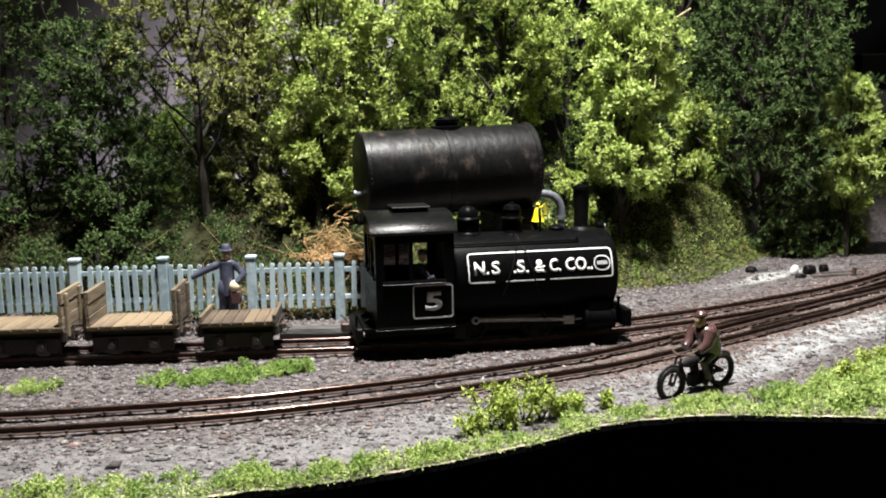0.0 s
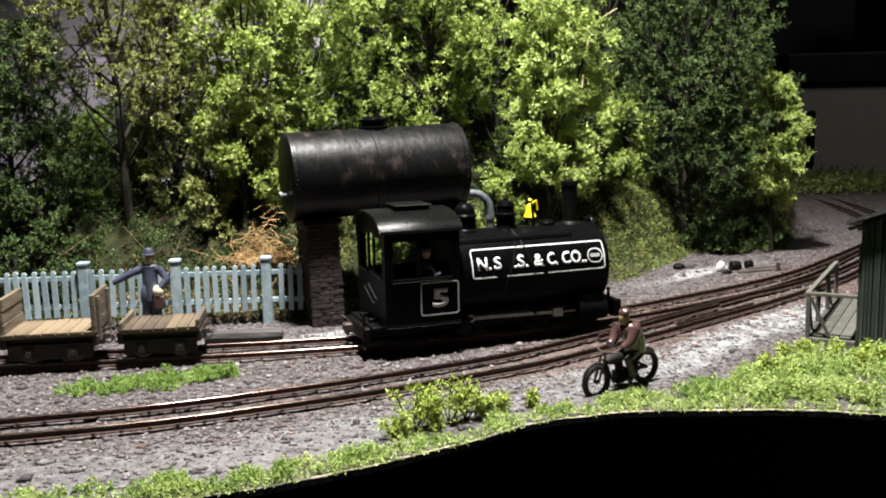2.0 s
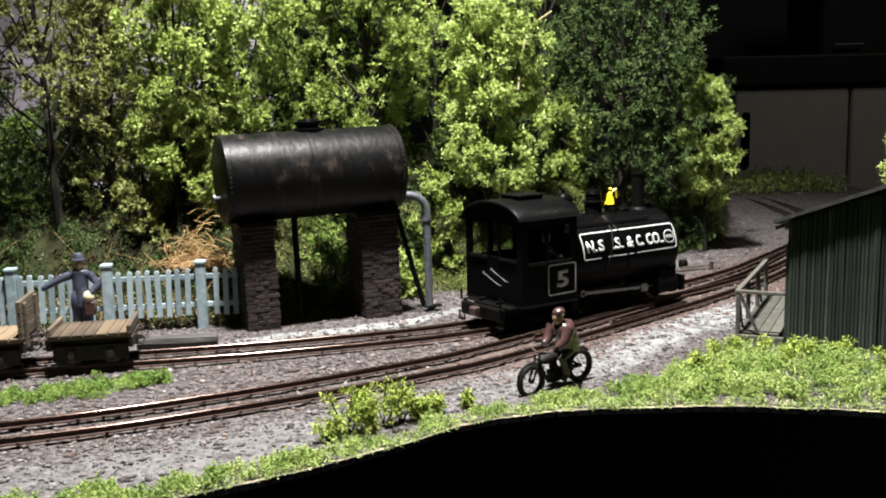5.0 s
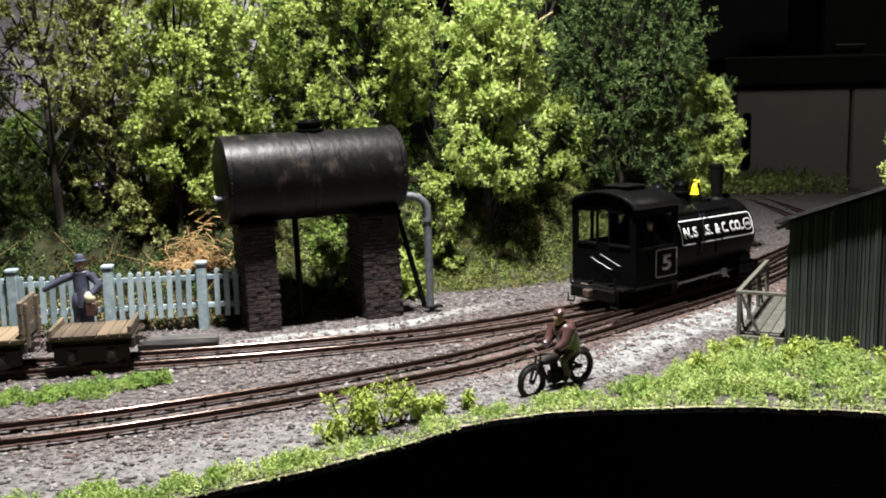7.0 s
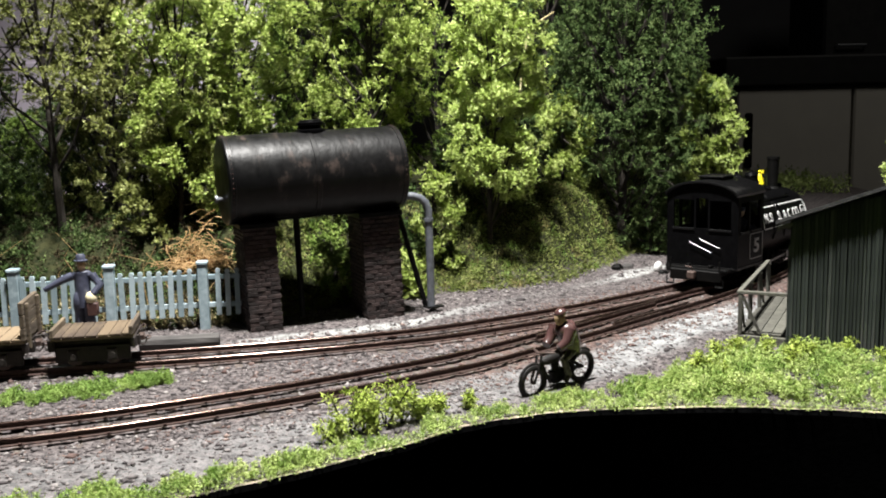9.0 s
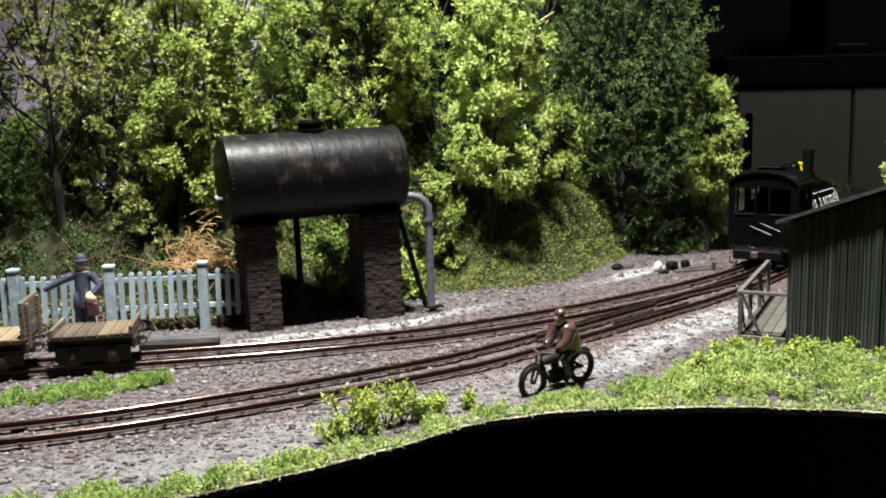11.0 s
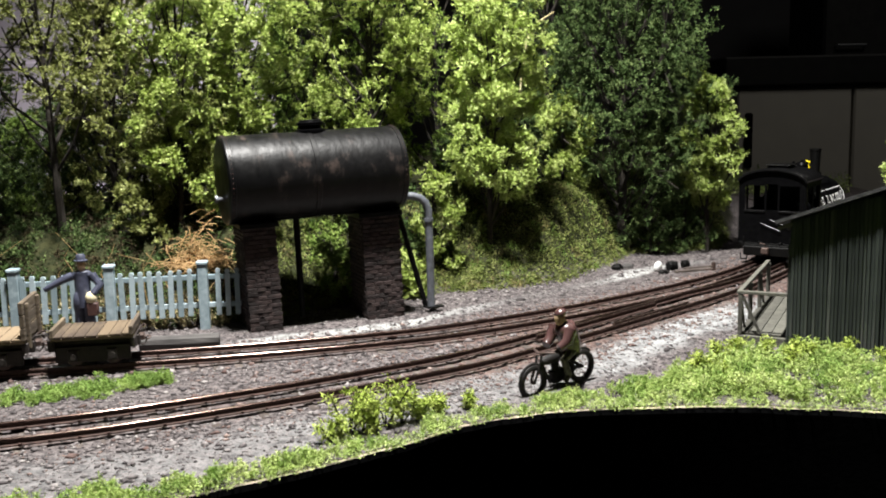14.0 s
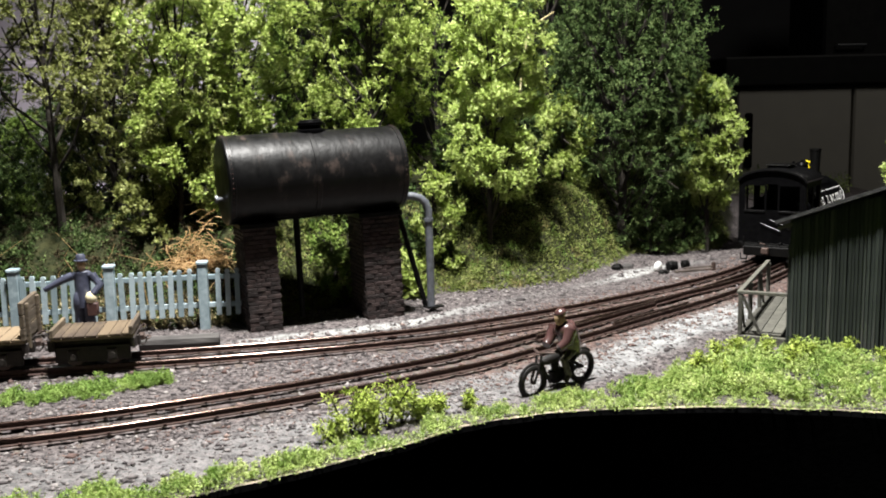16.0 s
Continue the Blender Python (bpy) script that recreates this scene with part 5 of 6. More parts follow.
# ---------- scrap by the switch ----------
def scrap():
    def lump(x, y, m, label, cat, f):
        bm = bmesh.new()
        f(bm)
        ob = finish(cat.replace(" ", "_"), bm, m)
        ob.matrix_basis = pose(x * MM, y * MM, float(ground_z(x, y)) * MM, 0, 0, 20)
        tagged(ob, label, cat)

    lump(131, 578, M_WHITE, "small white sack on the gravel", "sack", lambda b: blob(b, (0, 0, 3.2), (2.6, 2.0, 3.4), rot=Euler((0, 0.4, 0)).to_matrix()))
    lump(138, 582, M_FRAME, "black oil drum lying on the gravel", "drum", lambda b: lathe(b, [(2.6, 0), (3.1, 1), (2.8, 1.3), (2.9, 3.2), (3.1, 3.5), (3.0, 4.0), (2.8, 4.4), (2.8, 5.7), (2.4, 6)], (0, 0, 2.6), "x", 16))
    lump(148, 586, M_FRAME, "black oil drum lying on the gravel", "drum", lambda b: lathe(b, [(2.2, 0), (2.7, 0.6), (2.7, 3.4), (2.2, 4)], (0, 0, 2.5), "x", 16))
    lump(133, 571, M_FRAME, "dark lump of scrap iron", "scrap", lambda b: blob(b, (0, 0, 0.8), (4, 2, 1.6), 7, 5))
    lump(108, 588, M_FRAME, "dark lump of coal on the gravel", "coal", lambda b: blob(b, (0, 0, 1.0), (4, 3, 3), 6, 5))
    lump(115, 592, M_LOG, "grey rock at the foot of the bank", "rock", lambda b: blob(b, (0, 0, 0.8), (4, 3, 2.4), 7, 5))
    lump(165, 578, M_IRON, "rusty switch stand beside the track", "switch stand", lambda b: (box(b, -6, 6, -1, 1, -0.5, 1.2, 0.2), box(b, -1, 1, -1, 1, 1, 5, 0.2)))
    lump(152, 575, M_TIE, "old brown sleeper lying on the gravel", "sleeper", lambda b: box(b, -13, 13, -1.6, 1.6, -0.4, 1.4, 0.3))
    lump(158, 585, M_TIE, "old brown sleeper lying on the gravel", "sleeper", lambda b: box(b, -11, 11, -1.4, 1.4, -0.4, 1.2, 0.3))


scrap()


# ---------- saddle-tank locomotive ----------
AXLES = (-15.0, 15.0)
WHEEL_R = 7.6
CRANK = 2.7
TURN_R = 6.35  # way for one radian of turn
R_TANK, Z_TANK = 18.4, 27.0


def on_tank(x, z, out=0.12):
    """A point on the near flank of the saddle tank."""
    dz = max(-0.99, min(0.99, (z - Z_TANK) / R_TANK))
    y = -math.sqrt(1 - dz * dz) * (R_TANK + out)
    return Vector((x, y, Z_TANK + dz * (R_TANK + out)))


def text_mesh(body, size, thick):
    cu = bpy.data.curves.new("lettering", "FONT")
    cu.body = body
    cu.size = size
    cu.offset = thick
    cu.resolution_u = 3
    ob = new("lettering", cu)
    bpy.context.view_layer.update()
    me = bpy.data.meshes.new_from_object(ob.evaluated_get(bpy.context.evaluated_depsgraph_get()))
    bpy.data.objects.remove(ob)
    return me


def letters(body, x0, x1, z0, z1, parent, place, material, thick=0.0, slab=0.0):
    """Raised painted lettering, stretched to its field. place: (x, z) to a point, in millimetres."""
    me = text_mesh(body, 1.0, thick)
    co = np.empty(len(me.vertices) * 3)
    me.vertices.foreach_get("co", co)
    co = co.reshape(-1, 3)
    lo, hi = co.min(0), co.max(0)
    bm = bmesh.new()
    bm.from_mesh(me)
    bmesh.ops.triangulate(bm, faces=bm.faces[:])
    for v in bm.verts:
        x = x0 + (v.co.x - lo[0]) / (hi[0] - lo[0]) * (x1 - x0)
        z = z0 + (v.co.y - lo[1]) / (hi[1] - lo[1]) * (z1 - z0)
        v.co = place(x, z) * MM
    g = bmesh.ops.extrude_face_region(bm, geom=bm.faces[:])
    for v in g["geom"]:
        if isinstance(v, bmesh.types.BMVert):
            v.co += Vector((0, -0.12, 0.0)) * MM
    bpy.data.meshes.remove(me)
    return part("lettering", bm, material, parent)


def outline(bm, place, x0, x1, z0, z1, w, r, n=10, gaps=()):
    """A thin raised frame with rounded corners, laid on a surface."""
    pts = []
    for cx, cz, a0 in ((x1 - r, z1 - r, 0), (x0 + r, z1 - r, 90), (x0 + r, z0 + r, 180), (x1 - r, z0 + r, 270)):
        for k in range(5):
            a = radians(a0 + 22.5 * k)
            pts.append((cx + r * math.cos(a), cz + r * math.sin(a)))
    dense = []
    for i, p in enumerate(pts):
        q = pts[(i + 1) % len(pts)]
        m = max(1, int(math.hypot(q[0] - p[0], q[1] - p[1]) / 1.2))
        dense += [(p[0] + (q[0] - p[0]) * k / m, p[1] + (q[1] - p[1]) * k / m) for k in range(m)]
    cx, cz = (x0 + x1) / 2, (z0 + z1) / 2
    rings = []
    for i, p in enumerate(dense):
        a, b = dense[i - 1], dense[(i + 1) % len(dense)]
        d = Vector((b[0] - a[0], b[1] - a[1])).normalized()
        nrm = (-d[1], d[0])
        rings.append([bm.verts.new(place(p[0] + nrm[0] * s, p[1] + nrm[1] * s, o) * MM) for s, o in ((0, 0.02), (0, 0.22), (w, 0.22), (w, 0.02))])
    for i in range(len(rings)):
        mid = dense[i]
        if any(g0 < mid[0] < g1 and mid[1] < z0 + 1 for g0, g1 in gaps):
            continue
        a, b = rings[i], rings[(i + 1) % len(rings)]
        for k in range(4):
            bm.faces.new((a[k], a[(k + 1) % 4], b[(k + 1) % 4], b[k]))


def wall_with_holes(bm, axis, at, thick, u0, u1, z0, z1, holes):
    """An upright sheet with rectangular openings that go through it. axis: the way it runs."""
    us = sorted({u0, u1, *[h[0] for h in holes], *[h[1] for h in holes]})
    zs = sorted({z0, z1, *[h[2] for h in holes], *[h[3] for h in holes]})
    for a, b in zip(us, us[1:]):
        for c, d in zip(zs, zs[1:]):
            um, zm = (a + b) / 2, (c + d) / 2
            if any(h[0] < um < h[1] and h[2] < zm < h[3] for h in holes):
                continue
            if axis == "x":
                box(bm, a, b, at - thick / 2, at + thick / 2, c, d)
            else:
                box(bm, at - thick / 2, at + thick / 2, a, b, c, d)
    bmesh.ops.remove_doubles(bm, verts=bm.verts[:], dist=0.00001)


def locomotive():
    t = thing("steam_locomotive", pose(0, 0, 0), "black saddle-tank model steam locomotive with white lettering and yellow bell", "locomotive")
    X = -56.0  # cab's rear wall

    def bx(v):
        return v + X

    # saddle tank and smokebox
    bm = bmesh.new()
    prof = [(R_TANK - 0.6, bx(31)), (R_TANK, bx(31.6)), (R_TANK, bx(33))]
    prof += [(R_TANK, bx(v)) for v in (50, 68, 86, 101.5)]
    prof += [(R_TANK - 0.05, bx(103)), (R_TANK - 0.7, bx(104)), (R_TANK - 2.2, bx(104.6)), (R_TANK - 5, bx(104.9)), (R_TANK - 9, bx(105.6)), (2, bx(106))]
    lathe(bm, prof, (0, 0, Z_TANK), "x", 64)
    tank = part("saddle_tank", bm, M_BLACK, t, smooth=True)
    bm = bmesh.new()
    lathe(bm, [(10.5, 0), (10.5, 1.2), (9.6, 1.6), (2, 2.2), (1.2, 2.6), (0.3, 2.8)], (bx(105.2), 0, 24), "x", 28)
    part("smokebox_door", bm, M_FRAME, t, smooth=True)
    bm = bmesh.new()
    lathe(bm, [(1.3, 0), (1.7, 0.4), (1.7, 3.0), (1.4, 3.2)], (bx(100.6), 0, 46.0), "x", 16)
    head = part("headlamp", bm, M_BLACK, t, smooth=True)
    bm = bmesh.new()
    lathe(bm, [(1.3, 0), (1.0, 0.4), (0.3, 0.6)], (bx(103.9), 0, 46.0), "x", 16)
    part("lens", bm, M_LENS, head, "clear lamp lens")
    # boiler underside and frames
    bm = bmesh.new()
    lathe(bm, [(9.8, bx(30)), (10, bx(31)), (10, bx(100)), (9.6, bx(101))], (0, 0, 18), "x", 28)
    part("boiler", bm, M_FRAME, t, smooth=True)
    bm = bmesh.new()
    for y in (-6.4, 6.4):
        box(bm, bx(-4), bx(108), y - 0.8, y + 0.8, 3.4, 11.5, 0.2)
    box(bm, bx(20), bx(98), -5.4, 5.4, 4, 10)
    part("main_frame", bm, M_FRAME, t)
    bm = bmesh.new()
    box(bm, bx(107.5), bx(111.2), -16, 16, 3.4, 11.2, 0.5)
    box(bm, bx(98), bx(107.4), -13, 13, 10, 11.4, 0.3)
    for y in (-13, 13):
        cyl(bm, (bx(106), y, 11.2), (bx(106), y, 15.6), 0.7, seg=8)
        blob(bm, (bx(106), y, 16), 0.9, 8, 6)
    beam = part("front_buffer_beam", bm, M_BLACK, t)
    bm = bmesh.new()
    box(bm, bx(111.3), bx(114.5), -2.2, 2.2, 5.4, 9.4, 0.6)
    part("front_coupler", bm, M_IRON, t)
    bm = bmesh.new()
    box(bm, bx(-8.6), bx(-5.4), -14.5, 14.5, 3.6, 9.4, 0.5)
    box(bm, bx(-5.4), bx(-0.6), -17, 17, 8.6, 10.0, 0.2)
    part("rear_buffer_beam", bm, M_FRAME, t)
    bm = bmesh.new()
    box(bm, bx(-13.4), bx(-9.7), -2.2, 2.2, 5.4, 9.4, 0.6)
    tube(bm, [(bx(-10), 0, 9), (bx(-12), 0, 11.5), (bx(-13), 3, 12)], 0.4, 5)
    part("rear_coupler", bm, M_IRON, t)
    for y in (-14.2, 14.2):
        bm = bmesh.new()
        box(bm, bx(-9.0), bx(-7.4), y - 2.2, y + 2.2, 0.8, 1.6, 0.2)
        for s in (-2, 2):
            tube(bm, [(bx(-8), y + s, 1.2), (bx(-8), y + s, 5)], 0.35, 5)
        cyl(bm, (bx(-8.2), y, 10.2), (bx(-8.2), y, 15), 0.55, seg=8)
        part("rear_step", bm, M_FRAME, t)
    # cab
    zc, ztop = 10.0, 49.4
    cab = part("cab_floor", box_mesh(bx(-0.8), bx(32), -19.6, 19.6, 9.4, 10.6), M_FRAME, t)
    for y in (-20.0, 20.0):
        bm = bmesh.new()
        wall_with_holes(bm, "x", y, 0.9, bx(-0.4), bx(32), zc, ztop, [(bx(3.2), bx(13.2), 29.6, 45.0), (bx(15.0), bx(27.8), 29.6, 45.0)])
        side = part("cab_side", bm, M_BLACK, t)
        bm = bmesh.new()
        s = 1 if y > 0 else -1
        for x0, x1 in ((2.6, 13.8), (14.4, 28.4)):
            box(bm, bx(x0), bx(x1), y + s * 0.45, y + s * 1.3, 28.4, 29.5, 0.2)
        box(bm, bx(-0.6), bx(32.2), y + s * 0.45, y + s * 0.9, 9.6, 10.6, 0.1)
        part("window_sill", bm, M_BLACKROOF, side)
        flank = -20.5 if y < 0 else 20.5

        def flat(x, z, o=0.0):
            return Vector((x, flank - o if y < 0 else flank + o, z))

        bm = bmesh.new()
        outline(bm, flat, bx(14.5), bx(32) - 0.7, 13.6, 27.6, 0.5, 1.3)
        part("panel_line", bm, M_GREYPAINT, side, "thin pale painted panel line")
        if y < 0:
            letters("5", bx(19.6), bx(26.8), 16.8, 24.6, side, lambda x, z: Vector((x, -20.52, z)), M_GREYPAINT, 0.035)
    bm = bmesh.new()
    wall_with_holes(bm, "y", bx(0), 0.9, -19.5, 19.5, zc, ztop, [(-16.5, -4.6, 31.0, 46.0), (-3.4, 3.4, 31.0, 47.0), (4.6, 16.5, 31.0, 46.0)])
    rear = part("cab_rear", bm, M_BLACK, t)
    bm = bmesh.new()
    for y0, y1 in ((-17, -4.2), (4.2, 17)):
        box(bm, bx(-1.2), bx(-0.5), y0, y1, 29.6, 30.8, 0.15)
    part("rear_sill", bm, M_BLACKROOF, rear)
    for ya, za, yb, zb in ((6.4, 23.2, -6.0, 18.4), (0.6, 25.4, -11.2, 20.8)):
        bm = bmesh.new()
        tube(bm, [(bx(-0.5), ya, za), (bx(-1.8), ya, za), (bx(-1.8), yb, zb), (bx(-0.5), yb, zb)], 0.15, 6)
        part("grab_rail", bm, M_STEEL, rear, "worn bright grab rail")
    bm = bmesh.new()
    wall_with_holes(bm, "y", bx(31.6), 0.8, -19.5, 19.5, zc, ztop, [(-17.5, -12.5, 36, 46.0), (12.5, 17.5, 36, 46.0)])
    part("cab_front", bm, M_BLACK, t)
    # roof: a barrel vault with end arches
    bm = bmesh.new()
    arc = [(21.1 * math.sin(radians(a)) / math.sin(radians(78)), a) for a in np.linspace(-78, 78, 21)]

    def roof_z(a):
        return 48.6 + 7.0 * (math.cos(radians(a)) - math.cos(radians(78))) / (1 - math.cos(radians(78)))

    rings = []
    for x in (bx(-2.4), bx(-1.9), bx(33.0), bx(33.5)):
        dz = -0.35 if x in (bx(-2.4), bx(33.5)) else 0.0
        rings.append([[bm.verts.new(Vector((x, y, roof_z(a) + 0.9 + dz)) * MM) for y, a in arc], [bm.verts.new(Vector((x, y * 0.97, roof_z(a) - 0.3)) * MM) for y, a in arc]])
    for a, b in zip(rings, rings[1:]):
        for k in range(len(arc) - 1):
            bm.faces.new((a[0][k], b[0][k], b[0][k + 1], a[0][k + 1]))
            bm.faces.new((a[1][k], a[1][k + 1], b[1][k + 1], b[1][k]))
        for k in (0, len(arc) - 1):
            bm.faces.new((a[0][k], a[1][k], b[1][k], b[0][k]))
    for g in (rings[0], rings[-1]):
        for k in range(len(arc) - 1):
            bm.faces.new((g[0][k], g[0][k + 1], g[1][k + 1], g[1][k]))
    roof = part("cab_roof", bm, M_BLACKROOF, t, smooth=True)
    for x in (bx(0), bx(31.6)):
        bm = bmesh.new()
        top = [bm.verts.new(Vector((x - 0.4, y * 0.94, roof_z(a) - 0.2)) * MM) for y, a in arc]
        back = [bm.verts.new(Vector((x + 0.4, y * 0.94, roof_z(a) - 0.2)) * MM) for y, a in arc]
        lo = [bm.verts.new(Vector((q, s * 19.5, 49.3)) * MM) for q in (x - 0.4, x + 0.4) for s in (1, -1)]
        bm.faces.new(top + lo[:2])
        bm.faces.new(back[::-1] + lo[2:][::-1])
        part("arch", bm, M_BLACK, roof)
    bm = bmesh.new()
    box(bm, bx(9.5), bx(24), -6.5, 6.5, 56.0, 57.6, 0.3)
    box(bm, bx(8.6), bx(25), -7.5, 7.5, 57.6, 58.4, 0.3)
    part("roof_hatch", bm, M_FRAME, roof)
    # stack, domes, bell
    bm = bmesh.new()
    lathe(bm, [(5.2, 43.5), (4.6, 45.2), (3.1, 46.2), (3.0, 47), (3.6, 62.4), (3.9, 62.6), (3.9, 64.0), (3.3, 64.1), (3.0, 62)], (bx(93.4), 0, 0), "z", 28)
    part("smokestack", bm, M_FRAME, t, smooth=True)
    bm = bmesh.new()
    lathe(bm, [(6.2, 43.4), (6.0, 45.0), (4.9, 46.0), (4.9, 50.6), (5.3, 50.9), (5.3, 51.7), (4.5, 52.4), (4.4, 54.2), (3.4, 56), (1.4, 57), (0.9, 57.2), (0.9, 58.2), (0.3, 58.5)], (bx(42.5), 0, 0), "z", 28)
    part("sand_dome", bm, M_BLACK, t, smooth=True)
    bm = bmesh.new()
    lathe(bm, [(5.4, 43.4), (5.0, 45.0), (4.3, 46.0), (4.3, 50.4), (4.9, 50.7), (4.9, 51.4), (4.0, 51.9), (3.8, 54.8), (4.1, 55.0), (3.2, 56.6), (1.2, 57.2), (1.0, 58.0), (0.4, 58.2)], (bx(62), 0, 0), "z", 28)
    part("steam_dome", bm, M_BLACK, t, smooth=True)
    bm = bmesh.new()
    lathe(bm, [(3.6, 44.8), (3.6, 46.2), (2.8, 46.9), (0.8, 47.4)], (bx(82), 0, 0), "z", 20)
    part("filler_cap", bm, M_BLACK, t, smooth=True)
    bm = bmesh.new()
    for y in (-3.2, 3.2):
        tube(bm, [(bx(73.7), y, 44.5), (bx(73.7), y, 52), (bx(73.7), y * 0.6, 55)], 0.6, 6)
    tube(bm, [(bx(73.7), -3.4, 53.6), (bx(73.7), 3.4, 53.6)], 0.5, 6)
    part("bell_yoke", bm, M_FRAME, t)
    bm = bmesh.new()
    lathe(bm, [(2.9, 49.2), (2.7, 49.6), (2.0, 51.2), (1.7, 53.4), (1.2, 54.6), (0.7, 55.0), (0.7, 56.2), (1.0, 56.6), (0.3, 57.3)], (bx(73.7), 0, 0), "z", 20)
    tube(bm, [(bx(74.5), 0, 55), (bx(76.5), -0.8, 56.6), (bx(77), -0.8, 52)], 0.45, 5)
    part("bell", bm, M_BELL, t, "bright yellow bell", True)
    # plate line and letters on the flank
    for side in (-1, 1):
        def flank(x, z, o=0.12, side=side):
            p = on_tank(x, z, o)
            return Vector((p.x, p.y * -side, p.z)) if side > 0 else p

        bm = bmesh.new()
        outline(bm, flank, bx(38.4), bx(101.4), 26.6, 38.6, 0.48, 1.5, gaps=((bx(49), bx(53.5)), (bx(70.5), bx(73.5))) if side < 0 else ())
        part("panel_line", bm, M_WHITE, tank, "white painted panel line")
        if side < 0:
            for body, x0, x1, z1 in (("N.", 41.0, 47.2, 35.2), ("S", 48.4, 52.0, 35.2), (".S.", 57.6, 64.4, 35.2), ("&", 67.0, 71.8, 35.0), ("C.", 73.4, 78.4, 35.2), ("CO..", 80.4, 92.4, 35.2)):
                letters(body, bx(x0), bx(x1), 29.8, z1, tank, flank, M_WHITE, 0.03)
            bm = bmesh.new()
            outline(bm, flank, bx(93.0), bx(100.4), 29.4, 35.6, 0.4, 3.05)
            part("oval_line", bm, M_WHITE, tank)
            bm = bmesh.new()
            q = [flank(bx(94.4), 31.9, 0.25), flank(bx(99.0), 31.9, 0.25), flank(bx(99.0), 33.3, 0.25), flank(bx(94.4), 33.3, 0.25)]
            f = [bm.verts.new(p * MM) for p in q]
            g = [bm.verts.new((p + Vector((0, 0.3, 0))) * MM) for p in q]
            bm.faces.new(f)
            for k in range(4):
                bm.faces.new((f[k], f[(k + 1) % 4], g[(k + 1) % 4], g[k]))
            part("number_bar", bm, M_GREYPAINT, tank)
    for side in (-1, 1):
        bm = bmesh.new()

        def fl(x, z, o=0.5):
            p = on_tank(x, z, o)
            return Vector((p.x, p.y if side < 0 else -p.y, p.z))

        for dx in (-8, 6):
            tube(bm, [fl(bx(62), 44.4)] + [fl(bx(62 + dx * k), 44.4 - 21 * k) for k in (0.3, 0.6, 0.9, 1.15)], 0.35, 5)
        part("sand_pipe", bm, M_FRAME, tank)
        bm = bmesh.new()
        tube(bm, [fl(bx(33), 41.4, 0.8), fl(bx(88), 41.4, 0.8), fl(bx(88), 42.6, 0.3)], 0.4, 5)
        part("handrail", bm, M_BLACK, tank)
    # cylinders and slide bars
    for s in (-1, 1):
        bm = bmesh.new()
        y = s * 14.2
        lathe(bm, [(3.0, bx(89)), (5.0, bx(89.4)), (5.0, bx(91)), (4.6, bx(91.3)), (4.6, bx(101)), (5.0, bx(101.3)), (5.0, bx(102.8)), (3.0, bx(103.2))], (0, y, 8.2), "x", 20)
        box(bm, bx(91), bx(101.4), min(y - s * 3.6, y + s * 3.0), max(y - s * 3.6, y + s * 3.0), 11.5, 16.0, 0.6)
        part("cylinder", bm, M_BLACK, t, smooth=True)
        bm = bmesh.new()
        for z in (10.4, 6.2):
            box(bm, bx(74), bx(89.4), y - 0.7, y + 0.7, z - 0.5, z + 0.5, 0.1)
        part("slide_bar", bm, M_FRAME, t)
        bm = bmesh.new()
        box(bm, bx(33), bx(38), y - 2, y + 2, 3, 10, 0.5)
        part("ash_box", bm, M_FRAME, t)
    # driver, a plain painted figure
    bm = bmesh.new()
    tube(bm, [(bx(19), -13, 11), (bx(19), -13, 26), (bx(19.5), -13, 33)], 2.8, 10, r_end=3.0)
    blob(bm, (bx(19.5), -13, 33), (2.6, 4.2, 2.4))
    tube(bm, [(bx(20), -16, 33), (bx(22), -18.4, 29.8), (bx(24), -19, 30.6)], 1.2, 7)
    blob(bm, (bx(20), -13, 38.2), (1.8, 1.7, 2.3), mi=1)
    lathe(bm, [(2.1, 39), (2.2, 40.4), (1.2, 41.2)], (bx(20), -13, 0), "z", 12)
    part("driver_figure", bm, [M_COAT, M_FLESH], t, "plain painted driver figure", True)
    # wheels and rods
    wheels = []
    for ax in AXLES:
        bm = bmesh.new()
        cyl(bm, (0, -9, 0), (0, 9, 0), 1.0, seg=10)
        for s in (-1, 1):
            pr = [(WHEEL_R - 1.8, s * 7.2), (WHEEL_R + 0.7, s * 7.2), (WHEEL_R + 0.7, s * 7.7), (WHEEL_R, s * 7.8), (WHEEL_R - 0.1, s * 10.2), (WHEEL_R - 1.4, s * 10.2), (WHEEL_R - 1.6, s * 9.2)]
            lathe(bm, pr, (0, 0, 0), "y", 32)
            lathe(bm, [(2.2, s * 7.6), (2.2, s * 10.4)], (0, 0, 0), "y", 16)
            for k in range(10):
                a = 2 * math.pi * k / 10
                tube(bm, [(2 * math.cos(a), s * 9.4, 2 * math.sin(a)), (6.6 * math.cos(a), s * 9.4, 6.6 * math.sin(a))], 0.5, 5)
            ph = 0 if s < 0 else math.pi / 2
            cyl(bm, (CRANK * math.cos(ph), s * 9, CRANK * math.sin(ph)), (CRANK * math.cos(ph), s * 15.4, CRANK * math.sin(ph)), 0.9, seg=10)
            box(bm, min(-6.2 * math.cos(ph), 0) - 1.5, 1.5 - min(0, 0), min(s * 9.3, s * 10.3), max(s * 9.3, s * 10.3), -2, 2, 0.2)
        wheels.append(part("driving_wheel", bm, M_FRAME, t))
    rods = []
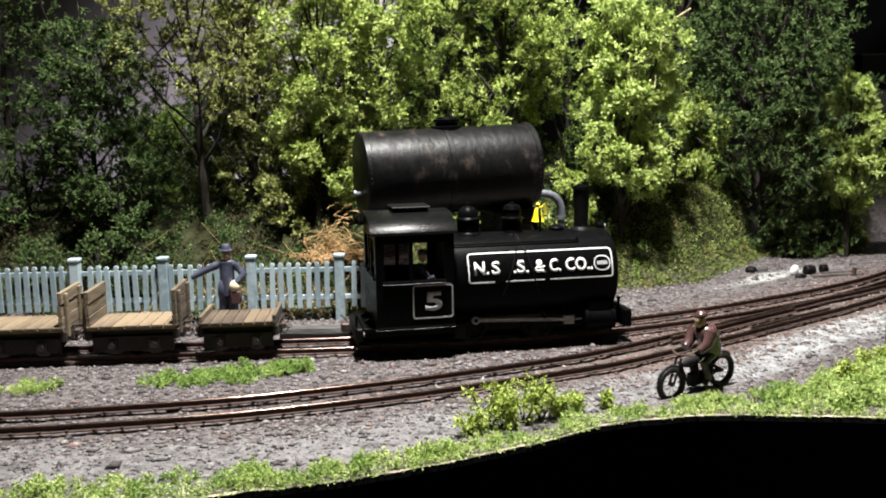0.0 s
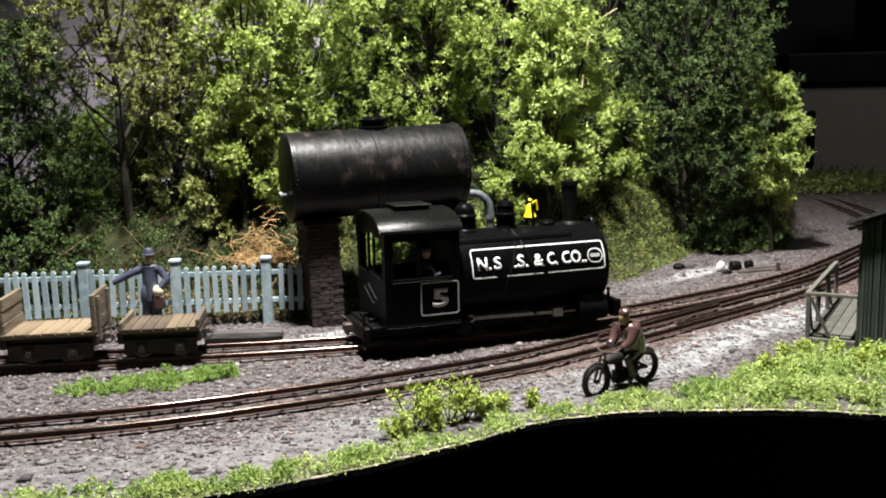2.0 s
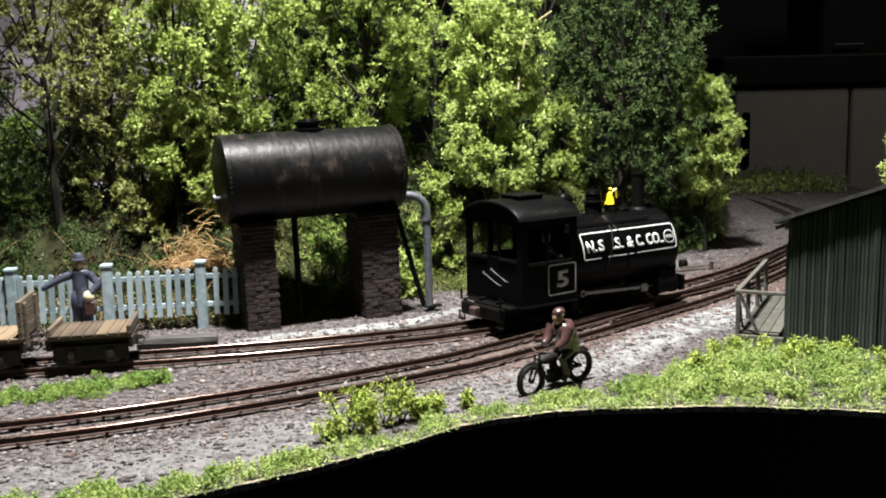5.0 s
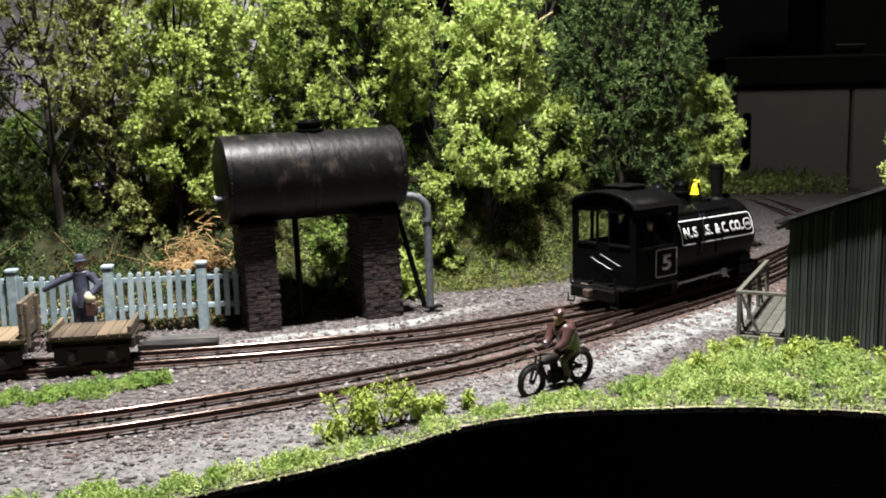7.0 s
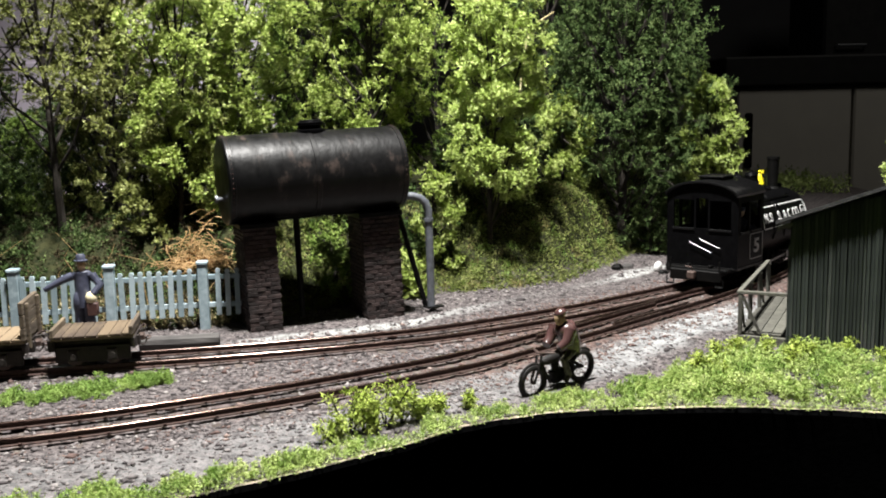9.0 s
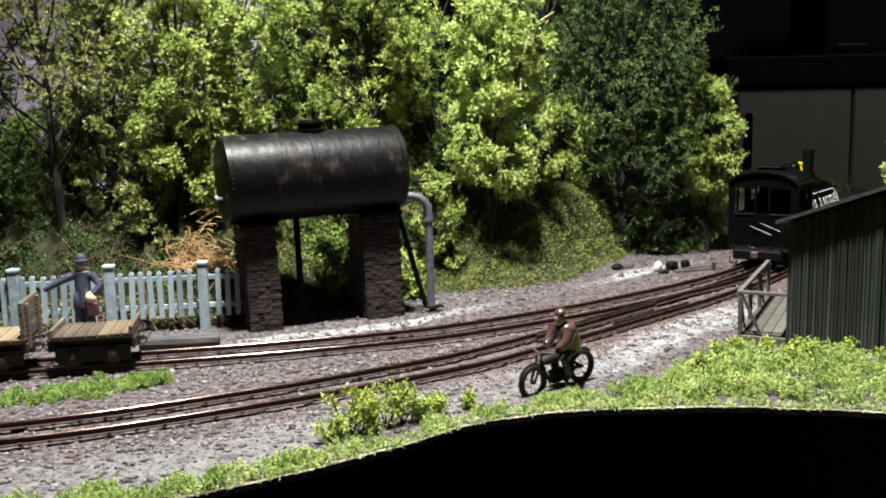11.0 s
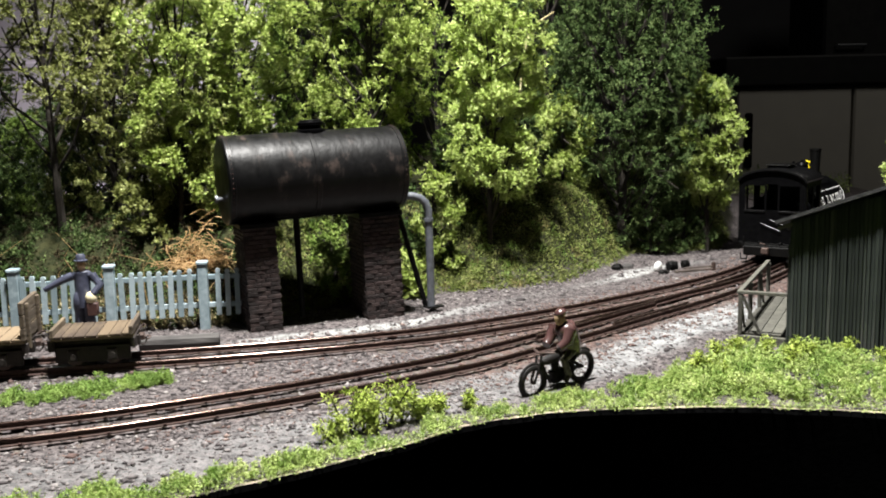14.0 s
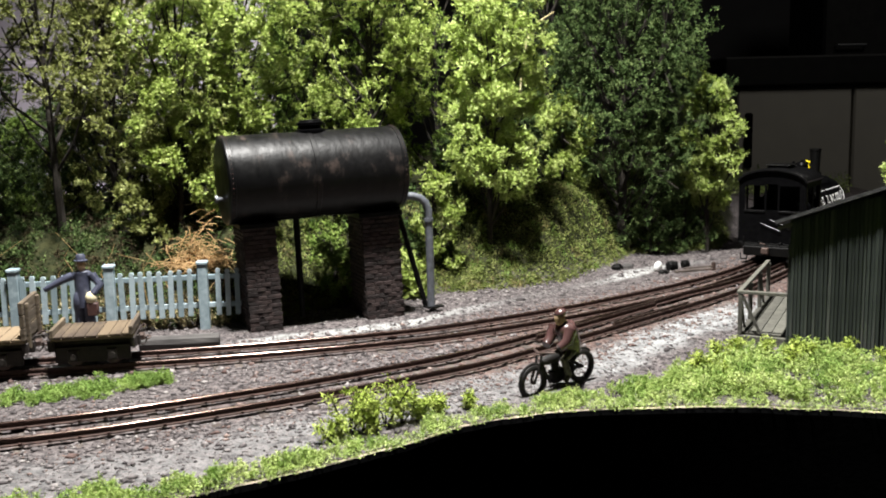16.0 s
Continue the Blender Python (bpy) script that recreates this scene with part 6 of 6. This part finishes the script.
    for s in (-1, 1):
        bm = bmesh.new()
        box(bm, -30, 0, -0.5, 0.5, -0.7, 0.7, 0.1)
        for x in (-30, 0):
            cyl(bm, (x, -0.7, 0), (x, 0.7, 0), 1.6, seg=12)
        side_rod = part("side_rod", bm, M_IRON, t)
        bm = bmesh.new()
        box(bm, 0, 41, -0.5, 0.5, -0.75, 0.75, 0.1)
        for x in (0, 41):
            cyl(bm, (x, -0.8, 0), (x, 0.8, 0), 1.7, seg=12)
        main_rod = part("main_rod", bm, M_STEEL, t, "worn bright steel main rod", True)
        bm = bmesh.new()
        box(bm, -2.4, 2.4, -1.4, 1.4, -2.0, 2.0, 0.3)
        cyl(bm, (2, 0, 0), (17, 0, 0), 0.6, seg=8)
        cross = part("crosshead", bm, M_STEEL, t, "grey steel crosshead")
        rods.append((s, side_rod, main_rod, cross))
    return t, wheels, rods


def box_mesh(*a):
    bm = bmesh.new()
    box(bm, *a, 0.1)
    return bm


loco, loco_wheels, loco_rods = locomotive()

# way gone along the siding: seconds, millimetres
WAY = [(0, 301.5), (0.5, 306.5), (1, 314.5), (1.5, 322), (2, 332.5), (2.5, 344.5), (3, 358.5), (3.5, 372.5), (4, 387.5), (4.5, 403), (5, 419), (5.5, 435), (6, 451.5), (6.5, 468), (7, 486), (7.5, 503.5), (8, 521.5), (8.5, 540), (9, 560), (9.5, 579), (10, 598), (10.5, 619), (11, 640), (11.4, 654), (11.8, 657), (16, 657)]


def way_at(t):
    """Smooth way along the siding at t seconds."""
    ts = np.array([w[0] for w in WAY])
    ss = np.array([w[1] for w in WAY])
    k = np.linspace(-0.3, 0.3, 7)
    return float(np.mean(np.interp(np.clip(t + k, 0, 16), ts, ss)) + (np.interp(t, ts, ss) - np.mean(np.interp(np.clip(t + k, 0, 16), ts, ss))) * (1.0 if t < 0.3 else 0.0))


def motions():
    times = [k / 10 for k in range(0, 161)]
    ways = [way_at(t) for t in times]
    rows = []
    for t, s in zip(times, ways):
        p, q = on_line(SIDING, SIDING_S, s - 15), on_line(SIDING, SIDING_S, s + 15)
        c = (p + q) / 2
        rows.append((t, pose(c[0] * MM, c[1] * MM, 0, 0, 0, math.degrees(math.atan2(q[1] - p[1], q[0] - p[0])))))
    walk(loco, rows)
    start = 319.0
    turns = [(s - start) / TURN_R + math.pi / 2 for s in ways]
    for w, ax in zip(loco_wheels, AXLES):
        walk(w, [(t, pose(ax * MM, 0, WHEEL_R * MM, 0, math.degrees(a), 0)) for t, a in zip(times, turns)])
    for s, side_rod, main_rod, cross in loco_rods:
        ph = 0 if s < 0 else math.pi / 2
        srow, mrow, crow = [], [], []
        for t, a in zip(times, turns):
            # the wheel turns about +y by a: a pin at angle ph goes to ph - a
            px_, pz_ = CRANK * math.cos(ph - a), CRANK * math.sin(ph - a)
            srow.append((t, pose((AXLES[1] + px_) * MM, s * 11.4 * MM, (WHEEL_R + pz_) * MM)))
            rise = (8.2 - WHEEL_R - pz_) / 41.0
            mrow.append((t, pose((AXLES[0] + px_) * MM, s * 14.2 * MM, (WHEEL_R + pz_) * MM, 0, -math.degrees(math.asin(rise)), 0)))
            crow.append((t, pose((AXLES[0] + px_ + 41 * math.sqrt(1 - rise * rise)) * MM, s * 14.2 * MM, 8.2 * MM)))
        walk(side_rod, srow)
        walk(main_rod, mrow)
        walk(cross, crow)


motions()
